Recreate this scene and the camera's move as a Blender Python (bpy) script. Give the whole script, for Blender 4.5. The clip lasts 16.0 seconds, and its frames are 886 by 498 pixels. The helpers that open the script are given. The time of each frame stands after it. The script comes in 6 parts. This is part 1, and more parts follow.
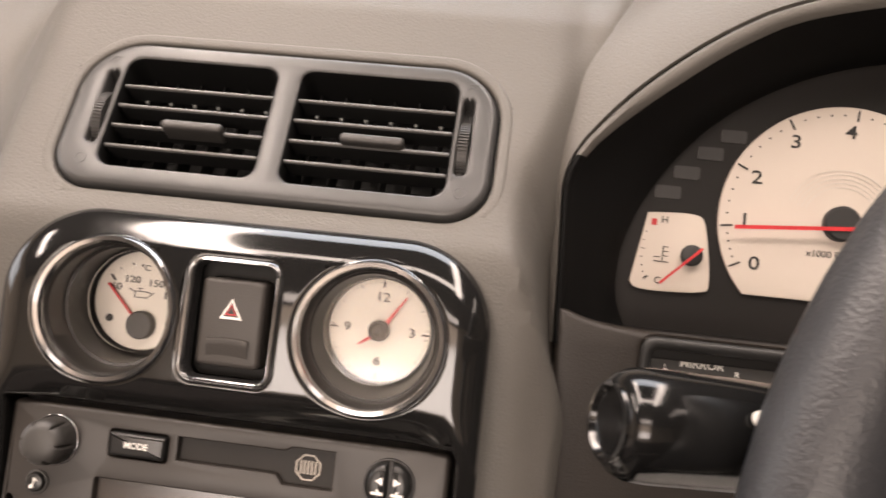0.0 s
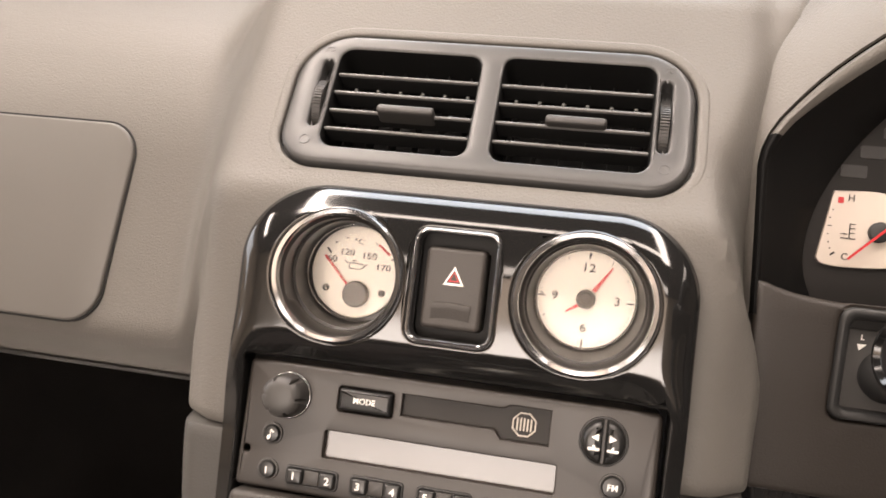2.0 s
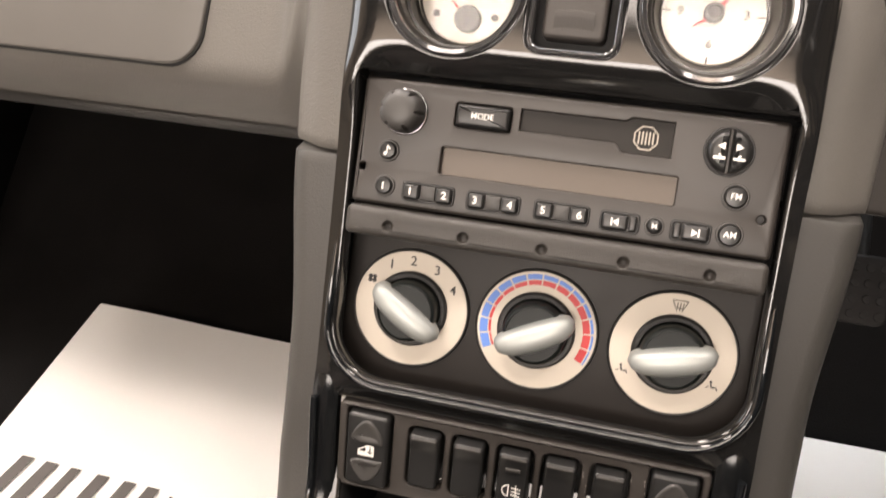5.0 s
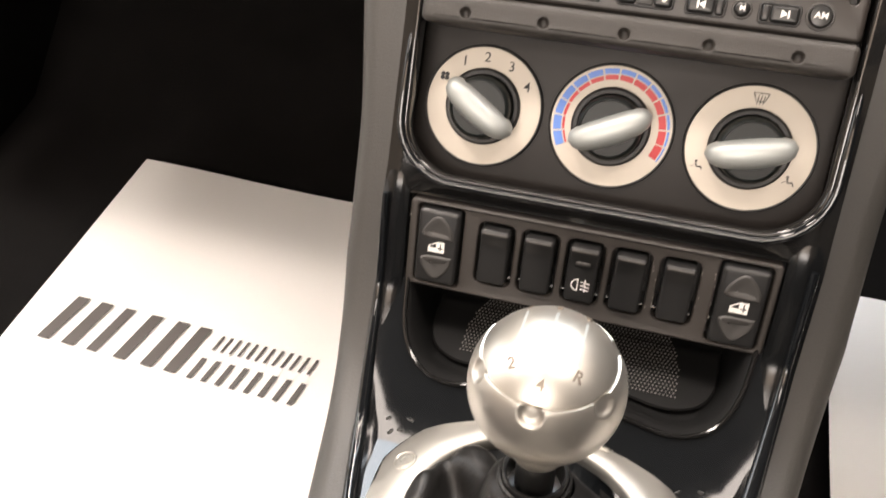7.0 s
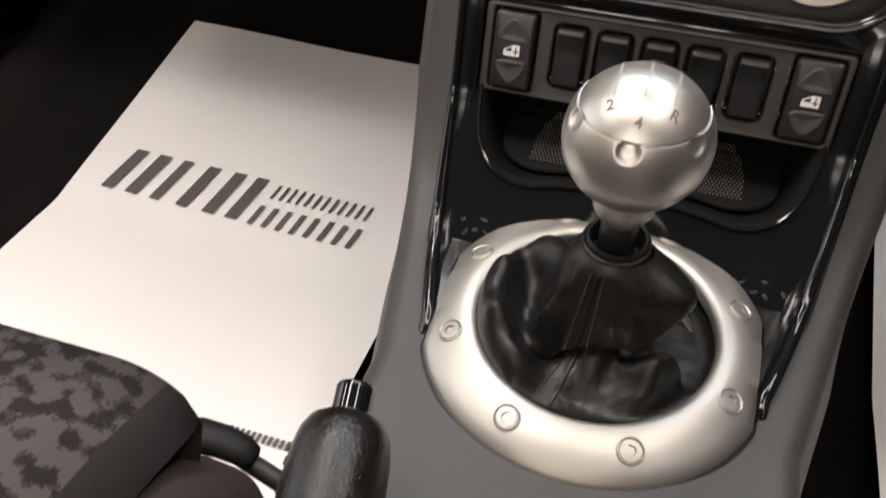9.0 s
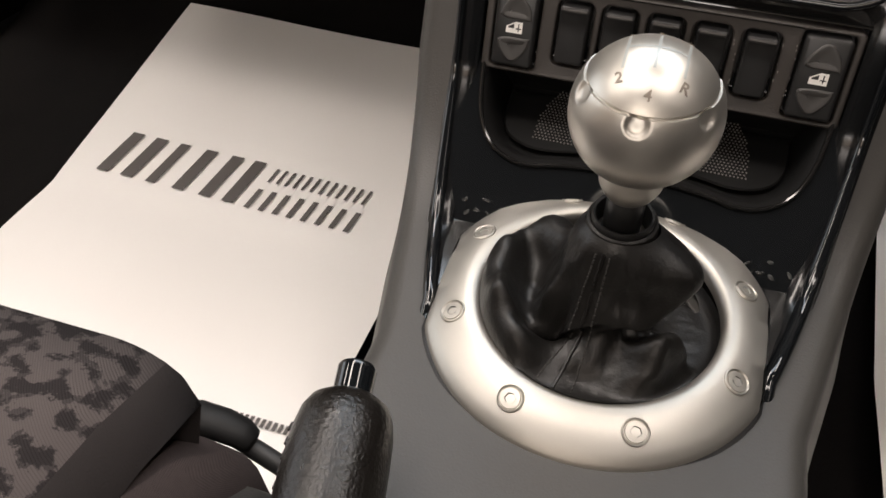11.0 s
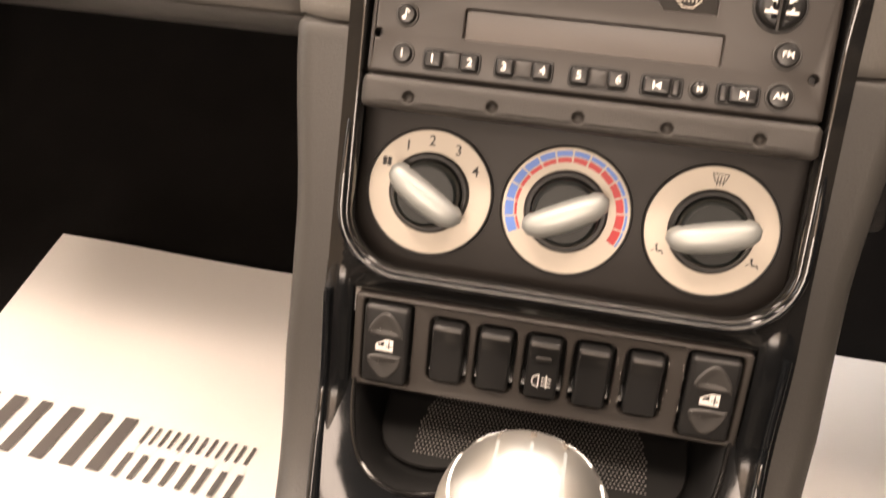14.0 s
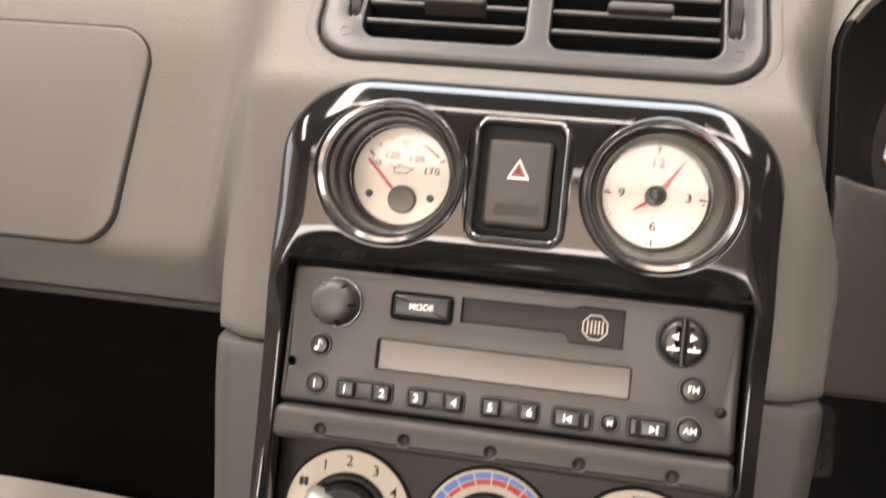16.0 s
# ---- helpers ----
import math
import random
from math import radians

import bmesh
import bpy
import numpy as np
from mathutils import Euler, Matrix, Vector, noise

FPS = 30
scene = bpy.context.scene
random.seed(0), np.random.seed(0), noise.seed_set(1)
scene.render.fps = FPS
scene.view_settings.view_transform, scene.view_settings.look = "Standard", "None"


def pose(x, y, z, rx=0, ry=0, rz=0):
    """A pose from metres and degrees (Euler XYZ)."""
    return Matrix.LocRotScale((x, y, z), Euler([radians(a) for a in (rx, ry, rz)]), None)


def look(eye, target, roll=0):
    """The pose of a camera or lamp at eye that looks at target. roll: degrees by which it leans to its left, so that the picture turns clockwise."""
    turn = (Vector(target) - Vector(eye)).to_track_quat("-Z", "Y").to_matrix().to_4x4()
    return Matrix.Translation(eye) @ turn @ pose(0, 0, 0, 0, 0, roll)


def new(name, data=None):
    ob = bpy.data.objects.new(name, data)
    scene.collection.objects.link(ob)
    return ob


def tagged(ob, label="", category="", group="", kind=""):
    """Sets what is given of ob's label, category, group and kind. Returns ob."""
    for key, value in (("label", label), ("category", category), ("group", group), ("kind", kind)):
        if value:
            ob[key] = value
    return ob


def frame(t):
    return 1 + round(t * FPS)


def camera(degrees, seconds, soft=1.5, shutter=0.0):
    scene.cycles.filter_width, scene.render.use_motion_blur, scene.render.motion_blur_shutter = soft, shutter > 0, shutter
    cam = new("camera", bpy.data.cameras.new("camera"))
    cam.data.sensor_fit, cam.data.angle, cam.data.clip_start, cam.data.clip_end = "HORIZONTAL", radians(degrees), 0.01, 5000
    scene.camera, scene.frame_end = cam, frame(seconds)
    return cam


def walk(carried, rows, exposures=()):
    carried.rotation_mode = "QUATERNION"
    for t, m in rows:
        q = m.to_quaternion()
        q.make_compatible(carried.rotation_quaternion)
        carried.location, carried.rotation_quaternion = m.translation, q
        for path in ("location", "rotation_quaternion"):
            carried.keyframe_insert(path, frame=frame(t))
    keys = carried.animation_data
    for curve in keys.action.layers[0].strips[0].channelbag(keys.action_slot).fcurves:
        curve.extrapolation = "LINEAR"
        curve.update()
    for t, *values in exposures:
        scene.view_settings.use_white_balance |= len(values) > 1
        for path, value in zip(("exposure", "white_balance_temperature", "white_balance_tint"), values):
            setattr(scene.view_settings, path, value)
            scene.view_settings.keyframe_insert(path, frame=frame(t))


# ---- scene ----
cam = camera(56.3, 16.0, 1.6, 0.5)
PATH = [
    (0, (0.118, -0.239, 0.621), (-0.101, 1.652, 0.009), 3.9),
    (0.5, (0.094, -0.245, 0.619), (-0.171, 1.645, 0.022), 3.7),
    (1, (0.075, -0.248, 0.615), (-0.224, 1.638, 0.019), 3.4),
    (1.5, (0.063, -0.258, 0.61), (-0.273, 1.623, 0.018), 3.3),
    (2, (0.062, -0.277, 0.61), (-0.317, 1.592, 0.008), 2.7),
    (2.5, (0.058, -0.285, 0.603), (-0.352, 1.564, -0.039), 2.3),
    (3, (0.053, -0.29, 0.595), (-0.371, 1.54, -0.091), 2.4),
    (3.5, (0.045, -0.294, 0.582), (-0.376, 1.516, -0.158), 2.2),
    (4, (0.041, -0.298, 0.569), (-0.375, 1.492, -0.222), 2.2),
    (4.2, (0.04, -0.299, 0.564), (-0.38, 1.48, -0.246), 2.2),
    (6.5, (0.025, -0.33, 0.505), (-0.401, 1.325, -0.534), 3.5),
    (7, (0.021, -0.339, 0.494), (-0.417, 1.288, -0.584), 3.1),
    (7.5, (0.015, -0.351, 0.484), (-0.437, 1.244, -0.635), 2.4),
    (8, (0.01, -0.365, 0.473), (-0.45, 1.202, -0.681), 1.9),
    (8.5, (0.008, -0.377, 0.464), (-0.442, 1.158, -0.736), 2.2),
    (9, (0.01, -0.39, 0.457), (-0.433, 1.108, -0.793), 2.5),
    (9.2, (0.01, -0.394, 0.454), (-0.428, 1.089, -0.814), 2.6),
    (11.3, (0.007, -0.386, 0.45), (-0.42, 1.099, -0.82), 2.7),
    (11.5, (0.007, -0.379, 0.452), (-0.42, 1.115, -0.808), 2.6),
    (12, (0.006, -0.358, 0.456), (-0.402, 1.173, -0.764), 2.9),
    (12.5, (0.006, -0.339, 0.463), (-0.368, 1.241, -0.704), 3.4),
    (13, (0.005, -0.327, 0.473), (-0.336, 1.302, -0.636), 3.7),
    (13.5, (0.004, -0.316, 0.484), (-0.308, 1.356, -0.569), 4.0),
    (14, (0.004, -0.305, 0.499), (-0.293, 1.412, -0.483), 3.6),
    (14.5, (0.004, -0.293, 0.519), (-0.278, 1.473, -0.376), 3.1),
    (15, (0.005, -0.285, 0.533), (-0.265, 1.52, -0.286), 2.9),
    (15.5, (0.008, -0.278, 0.549), (-0.261, 1.561, -0.189), 3.2),
    (16, (0.021, -0.271, 0.564), (-0.268, 1.604, -0.068), 3.0),
]

# ---------- light ----------
EXPOSURES = [(0, -0.1, 6850, 17), (0.5, -0.02, 6850, 16.5), (1, 0.2, 6800, 15), (2, 0.22, 6750, 15), (3, 0.1, 6850, 16), (3.5, 0.18, 6850, 16), (4.2, 0.28, 6700, 14), (6.5, 0.44, 6500, 12), (7.5, 0.16, 6450, 12), (8, -0.04, 6400, 12), (9, -0.66, 6250, 11), (11.5, -0.72, 6450, 12.5), (12, -0.68, 6600, 13.5), (12.5, -0.54, 6750, 14.5), (13, -0.27, 7000, 16.5), (13.5, 0.08, 7400, 18), (14, 0.38, 7550, 18.5), (14.5, 0.77, 7400, 17), (15, 0.80, 6950, 15), (15.5, 0.46, 6650, 14.5), (16, 0.32, 6650, 14)]
walk(cam, [(t, look(eye, target, roll)) for t, eye, target, roll in PATH], EXPOSURES)

world = bpy.data.worlds.new("showroom_air")
world.use_nodes = True
world.node_tree.nodes["Background"].inputs[0].default_value = (0.9, 0.8, 0.7, 1)
world.node_tree.nodes["Background"].inputs[1].default_value = 0.02
scene.world = world


def ceiling_lamp(x, y, sx, sy, watts, colour):
    lamp = bpy.data.lights.new("ceiling_lamp", "AREA")
    lamp.shape, lamp.size, lamp.size_y = "RECTANGLE", sx, sy
    lamp.energy, lamp.color = watts, colour
    ob = new("ceiling_lamp", lamp)
    ob.matrix_world = pose(x, y, 3.05)
    return ob


WARM, COOL = (1.0, 0.89, 0.79), (0.86, 0.94, 1.0)
# the wide cool one ahead is added in place of windscreen daylight
for lx, ly, lw, lh, le, tint in ((-1.15, 0.1, 0.35, 3.0, 125, WARM), (1.15, 0.1, 0.35, 3.0, 75, WARM), (0.0, 1.45, 2.6, 1.1, 85, COOL), (0.0, -1.0, 2.8, 0.35, 50, WARM), (-3.0, -1.0, 0.4, 2.6, 100, WARM), (3.0, -1.0, 0.4, 2.6, 18, WARM), (-0.4, -4.15, 2.8, 0.8, 66, WARM)):
    ceiling_lamp(lx, ly, lw, lh, le, tint)


def rear_window():
    """Daylight from the showroom's rear window, and an added warm lamp as wall glow above."""
    for z, h, watts, colour in ((1.35, 1.0, 128, (1.0, 0.92, 0.84)), (2.42, 1.05, 32, (1.0, 0.78, 0.60))):
        lamp = bpy.data.lights.new("window_light", "AREA")
        lamp.shape, lamp.size, lamp.size_y = "RECTANGLE", 2.9, h
        lamp.energy, lamp.color = watts, colour
        ob = new("window_light", lamp)
        ob.matrix_world = pose(-0.55, -4.9, z, 90, 0, 0)


rear_window()


def side_window():
    """Daylight from the wide window that the open passenger door faces."""
    lamp = bpy.data.lights.new("window_light", "AREA")
    lamp.shape, lamp.size, lamp.size_y = "RECTANGLE", 3.2, 1.7
    lamp.energy, lamp.color = 65, (0.84, 0.93, 1.0)
    ob = new("window_light", lamp)
    ob.matrix_world = look((-4.85, 0.1, 1.35), (-0.3, 0.15, 0.1))


side_window()


# ---------- materials ----------
def nodes_of(name):
    m = bpy.data.materials.new(name)
    m.use_nodes = True
    nt = m.node_tree
    return m, nt, nt.nodes["Principled BSDF"]


def plastic(name, colour, rough=0.5, grain=1500.0, bump=0.08, vary=0.12, spec=0.5, metal=0.0, coat=0.0, blotch=25.0, rough_vary=0.08):
    """Moulded surface: fine grain relief, faint blotches in colour and gloss."""
    m, nt, b = nodes_of(name)
    co = nt.nodes.new("ShaderNodeTexCoord")
    big = nt.nodes.new("ShaderNodeTexNoise")
    big.inputs["Scale"].default_value, big.inputs["Detail"].default_value = blotch, 4
    nt.links.new(co.outputs["Object"], big.inputs["Vector"])
    mix = nt.nodes.new("ShaderNodeMix")
    mix.data_type = "RGBA"
    mix.inputs[6].default_value = (*[c * (1 - vary) for c in colour], 1)
    mix.inputs[7].default_value = (*[min(1, c * (1 + vary)) for c in colour], 1)
    nt.links.new(big.outputs["Fac"], mix.inputs[0])
    nt.links.new(mix.outputs[2], b.inputs["Base Color"])
    mr = nt.nodes.new("ShaderNodeMapRange")
    mr.inputs[3].default_value, mr.inputs[4].default_value = max(0.01, rough - rough_vary), min(1, rough + rough_vary)
    nt.links.new(big.outputs["Fac"], mr.inputs[0])
    nt.links.new(mr.outputs[0], b.inputs["Roughness"])
    if bump > 0:
        fine = nt.nodes.new("ShaderNodeTexNoise")
        fine.inputs["Scale"].default_value, fine.inputs["Detail"].default_value = grain, 3
        nt.links.new(co.outputs["Object"], fine.inputs["Vector"])
        bp = nt.nodes.new("ShaderNodeBump")
        bp.inputs["Strength"].default_value, bp.inputs["Distance"].default_value = bump, 0.0004
        nt.links.new(fine.outputs["Fac"], bp.inputs["Height"])
        nt.links.new(bp.outputs[0], b.inputs["Normal"])
    b.inputs["Metallic"].default_value = metal
    b.inputs["Specular IOR Level"].default_value = spec
    b.inputs["Coat Weight"].default_value = coat
    b.inputs["Coat Roughness"].default_value = 0.05
    return m


dash_mat = plastic("charcoal_dash_skin", (0.105, 0.098, 0.088), 0.52, 900, 0.85, 0.09)
cover_mat = plastic("smooth_charcoal_cover", (0.094, 0.088, 0.080), 0.46, 1900, 0.3, 0.06)
cheek_mat = plastic("charcoal_grained_plastic", (0.045, 0.0427, 0.039), 0.5, 900, 0.4, 0.1)
vent_mat = plastic("satin_grey_plastic", (0.048, 0.0475, 0.047), 0.36, 2500, 0.05, 0.05)
edge_mat = plastic("pale_satin_edge", (0.13, 0.128, 0.125), 0.3, 2500, 0.03, 0.05)
black_mat = plastic("matt_black_plastic", (0.018, 0.018, 0.018), 0.5, 1500, 0.15, 0.2)
pitch_mat = plastic("soft_black_plastic", (0.006, 0.006, 0.006), 0.6, 1500, 0.1, 0.2, 0.3)
# near black: the hood's own shadow put into the colour
lip_mat = plastic("hood_shade_black", (0.004, 0.004, 0.004), 0.7, 1500, 0.2, 0.2, 0.12)
mask_mat = plastic("dark_brown_mask", (0.009, 0.0078, 0.0072), 0.55, 1500, 0.1, 0.1, 0.25)
# cream of the cluster dials, darkened for the shade under the hood
shade_dial_mat = plastic("cream_dial_shaded", (0.57, 0.505, 0.44), 0.55, 1500, 0.03, 0.03)
dark_mat = plastic("dark_grey_plastic", (0.04, 0.038, 0.036), 0.45, 1500, 0.1, 0.1)
radio_mat = plastic("radio_grey_plastic", (0.0255, 0.0218, 0.0192), 0.42, 2200, 0.08, 0.06)
button_mat = plastic("black_button_plastic", (0.015, 0.015, 0.015), 0.33, 2500, 0.03, 0.1)
gloss_mat = plastic("gloss_black_lacquer", (0.006, 0.007, 0.008), 0.06, 400, 0.0, 0.2, 0.5, 0.0, 0.25, 90, 0.04)
smoke_mat = plastic("smoked_black_lacquer", (0.010, 0.0098, 0.0096), 0.09, 400, 0.0, 0.1, 0.62, 0.0, 0.0, 8, 0.02)
rim_mat = plastic("polished_black_chrome", (0.24, 0.24, 0.245), 0.12, 400, 0.0, 0.03, 0.6, 0.9)
alu_mat = plastic("brushed_satin_aluminium", (0.56, 0.535, 0.485), 0.38, 3000, 0.06, 0.03, 0.5, 0.92, 0.0, 60, 0.05)
ring_mat = plastic("satin_cast_aluminium", (0.47, 0.452, 0.412), 0.44, 3000, 0.08, 0.04, 0.5, 0.9, 0.0, 60, 0.05)
hub_mat = plastic("satin_green_black_plastic", (0.0075, 0.0095, 0.009), 0.42, 1500, 0.0, 0.1, 0.28)
ivory_mat = plastic("ivory_printed_plastic", (0.60, 0.545, 0.465), 0.5, 1500, 0.03, 0.06, 0.4)
silver_mat = plastic("silver_painted_plastic", (0.37, 0.388, 0.375), 0.44, 2500, 0.04, 0.05, 0.5, 0.4)
badge_mat = plastic("pale_tan_print", (0.36, 0.32, 0.27), 0.4, 800, 0.0, 0.05)
flap_mat = plastic("brown_black_flap", (0.010, 0.008, 0.0065), 0.45, 1500, 0.05, 0.1, 0.25)
strip_mat = plastic("coarse_grained_black_plastic", (0.028, 0.025, 0.022), 0.45, 1500, 0.7, 0.25)
dial_mat = plastic("cream_dial_face", (0.82, 0.77, 0.69), 0.55, 1500, 0.03, 0.03)
mark_mat = plastic("black_print", (0.012, 0.011, 0.011), 0.55, 800, 0.0, 0.1)
white_mat = plastic("white_print", (0.8, 0.78, 0.74), 0.5, 800, 0.0, 0.03)
grey_mark_mat = plastic("moulded_grey_mark", (0.07, 0.07, 0.07), 0.5, 800, 0.0, 0.1)
red_mat = plastic("red_pointer_paint", (0.55, 0.025, 0.03), 0.4, 800, 0.0, 0.05)
redprint_mat = plastic("red_print", (0.50, 0.03, 0.035), 0.5, 800, 0.0, 0.05)
blueprint_mat = plastic("blue_print", (0.10, 0.22, 0.62), 0.5, 800, 0.0, 0.05)
leather_mat = plastic("black_leather", (0.0080, 0.0074, 0.0068), 0.40, 700, 0.5, 0.2, 0.42, 0, 0, 60)
stitch_mat = plastic("black_thread", (0.03, 0.028, 0.026), 0.7, 900, 0.3, 0.2)
grip_mat = plastic("creased_black_leather", (0.007, 0.0058, 0.0048), 0.30, 700, 1.0, 0.25, 0.5, 0, 0, 90, 0.1)
carpet_mat = plastic("black_carpet", (0.0060, 0.0054, 0.0052), 0.95, 600, 1.0, 0.5, 0.1)
paper_mat = plastic("white_paper", (0.85, 0.83, 0.80), 0.36, 400, 0.05, 0.02, 0.5, 0, 0, 6)
ink_mat = plastic("dark_grey_ink", (0.09, 0.08, 0.075), 0.5, 800, 0.0, 0.15)
wall_mat = plastic("warm_painted_wall", (0.62, 0.54, 0.45), 0.8, 60, 0.1, 0.05, 0.2, 0, 0, 1.0)
ceil_mat = plastic("dark_painted_ceiling", (0.035, 0.032, 0.03), 0.85, 60, 0.1, 0.03, 0.2, 0, 0, 1.0)
pedal_mat = plastic("grey_black_rubber", (0.011, 0.010, 0.010), 0.65, 900, 0.4, 0.2)
sleeve_mat = plastic("satin_black_sleeve", (0.022, 0.020, 0.018), 0.34, 1500, 0.05, 0.1)
# unseen east wall: its shade is put into the colour
dim_mat = plastic("wall_darkened_as_shade", (0.10, 0.085, 0.07), 0.8, 60, 0.1, 0.05, 0.2, 0, 0, 1.0)
ground_mat = plastic("grey_painted_floor", (0.30, 0.28, 0.26), 0.5, 80, 0.1, 0.1, 0.4, 0, 0, 2.0)
screen_mat = plastic("smoked_display_window", (0.040, 0.032, 0.027), 0.16, 500, 0.0, 0.05, 0.55, 0.0, 0.0)
wheel_mat = plastic("worn_grey_black_leather", (0.030, 0.031, 0.034), 0.36, 800, 0.8, 0.2)
switch_mat = plastic("worn_brown_black_plastic", (0.036, 0.0315, 0.028), 0.5, 1200, 0.3, 0.2)
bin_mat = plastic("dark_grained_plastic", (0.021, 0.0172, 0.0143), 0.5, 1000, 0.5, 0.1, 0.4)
stalk_mat = plastic("worn_gloss_black_plastic", (0.007, 0.007, 0.007), 0.13, 400, 0.0, 0.2, 0.45, 0.0, 0.0, 60, 0.05)
strip_gloss_mat = plastic("satin_black_lacquer", (0.006, 0.0065, 0.007), 0.17, 400, 0.0, 0.2, 0.4, 0.0, 0.0, 90, 0.05)
# paler lacquer for the reflections painted beside the gaiter ring
reflection_mat = plastic("painted_reflection_black", (0.013, 0.0145, 0.015), 0.28, 900, 0.1, 0.4)
chip_mat = plastic("pale_chipped_plastic", (0.22, 0.205, 0.19), 0.7, 900, 0.2, 0.3)


def fabric():
    """Woven seat cloth: ragged dark patches on grey, fine diagonal ribs."""
    m, nt, b = nodes_of("patterned_seat_cloth")
    co = nt.nodes.new("ShaderNodeTexCoord")
    warp = nt.nodes.new("ShaderNodeTexNoise")
    warp.inputs["Scale"].default_value, warp.inputs["Detail"].default_value = 520, 2
    nt.links.new(co.outputs["Object"], warp.inputs["Vector"])
    vm = nt.nodes.new("ShaderNodeVectorMath")
    vm.operation = "MULTIPLY_ADD"
    vm.inputs[1].default_value = (0.0025, 0.007, 0.007)
    nt.links.new(warp.outputs["Color"], vm.inputs[0])
    nt.links.new(co.outputs["Object"], vm.inputs[2])
    blot = nt.nodes.new("ShaderNodeTexNoise")
    blot.inputs["Scale"].default_value, blot.inputs["Detail"].default_value, blot.inputs["Roughness"].default_value = 120, 0.4, 0.5
    nt.links.new(vm.outputs[0], blot.inputs["Vector"])
    ramp = nt.nodes.new("ShaderNodeValToRGB")
    ramp.color_ramp.interpolation = "CONSTANT"
    ramp.color_ramp.elements[0].color = (0.022, 0.0185, 0.0185, 1)
    ramp.color_ramp.elements[1].position, ramp.color_ramp.elements[1].color = 0.43, (0.042, 0.036, 0.035, 1)
    e = ramp.color_ramp.elements.new(0.50)
    e.color = (0.078, 0.066, 0.063, 1)
    nt.links.new(blot.outputs["Fac"], ramp.inputs[0])
    nt.links.new(ramp.outputs[0], b.inputs["Base Color"])
    wave = nt.nodes.new("ShaderNodeTexWave")
    wave.bands_direction = "DIAGONAL"
    wave.inputs["Scale"].default_value, wave.inputs["Distortion"].default_value = 560, 0.2
    nt.links.new(co.outputs["Object"], wave.inputs["Vector"])
    bp = nt.nodes.new("ShaderNodeBump")
    bp.inputs["Strength"].default_value, bp.inputs["Distance"].default_value = 0.35, 0.0004
    nt.links.new(wave.outputs["Fac"], bp.inputs["Height"])
    nt.links.new(bp.outputs[0], b.inputs["Normal"])
    b.inputs["Roughness"].default_value = 0.95
    b.inputs["Specular IOR Level"].default_value = 0.15
    return m


fabric_mat = fabric()


def ribbed_cloth():
    """Brown cloth with fine straight ribs and a little fuzz."""
    m, nt, b = nodes_of("ribbed_brown_cloth")
    co = nt.nodes.new("ShaderNodeTexCoord")
    wave = nt.nodes.new("ShaderNodeTexWave")
    wave.bands_direction = "DIAGONAL"
    wave.inputs["Scale"].default_value, wave.inputs["Distortion"].default_value = 1500, 0.3
    nt.links.new(co.outputs["Object"], wave.inputs["Vector"])
    fuzz = nt.nodes.new("ShaderNodeTexNoise")
    fuzz.inputs["Scale"].default_value, fuzz.inputs["Detail"].default_value = 300, 4
    nt.links.new(co.outputs["Object"], fuzz.inputs["Vector"])
    add = nt.nodes.new("ShaderNodeMath")
    nt.links.new(wave.outputs["Fac"], add.inputs[0])
    nt.links.new(fuzz.outputs["Fac"], add.inputs[1])
    ramp = nt.nodes.new("ShaderNodeValToRGB")
    ramp.color_ramp.elements[0].position, ramp.color_ramp.elements[0].color = 0.3, (0.032, 0.025, 0.024, 1)
    ramp.color_ramp.elements[1].position, ramp.color_ramp.elements[1].color = 1.0, (0.052, 0.040, 0.038, 1)
    half = nt.nodes.new("ShaderNodeMath")
    half.operation = "MULTIPLY"
    half.inputs[1].default_value = 0.6
    nt.links.new(add.outputs[0], half.inputs[0])
    nt.links.new(half.outputs[0], ramp.inputs[0])
    nt.links.new(ramp.outputs[0], b.inputs["Base Color"])
    bp = nt.nodes.new("ShaderNodeBump")
    bp.inputs["Strength"].default_value, bp.inputs["Distance"].default_value = 0.35, 0.0003
    nt.links.new(add.outputs[0], bp.inputs["Height"])
    nt.links.new(bp.outputs[0], b.inputs["Normal"])
    b.inputs["Roughness"].default_value = 0.95
    b.inputs["Specular IOR Level"].default_value = 0.15
    return m


bolster_mat = ribbed_cloth()
side_cloth_mat = plastic("plain_dark_cloth", (0.034, 0.029, 0.028), 0.95, 900, 0.8, 0.2, 0.15)
trim_mat = plastic("black_vinyl_piping", (0.02, 0.019, 0.018), 0.6, 900, 0.4, 0.2)


from mathutils import geometry


# ---------- mesh helpers ----------
def rrect(w, h, r, n=6, cx=0.0, cy=0.0):
    """Rounded rectangle, anticlockwise. r: one radius, or four (tr, tl, bl, br)."""
    rs = (r,) * 4 if not isinstance(r, tuple) else r
    pts = []
    for k, (sx, sy) in enumerate(((1, 1), (-1, 1), (-1, -1), (1, -1))):
        q = max(rs[k], 1e-6)
        for i in range(n + 1):
            a = math.pi / 2 * (k + i / n)
            pts.append((cx + sx * (w / 2 - q) + q * math.cos(a), cy + sy * (h / 2 - q) + q * math.sin(a)))
    return pts


def circle(r, n=48, cx=0.0, cy=0.0, ry=None):
    return [(cx + r * math.cos(2 * math.pi * i / n), cy + (ry or r) * math.sin(2 * math.pi * i / n)) for i in range(n)]


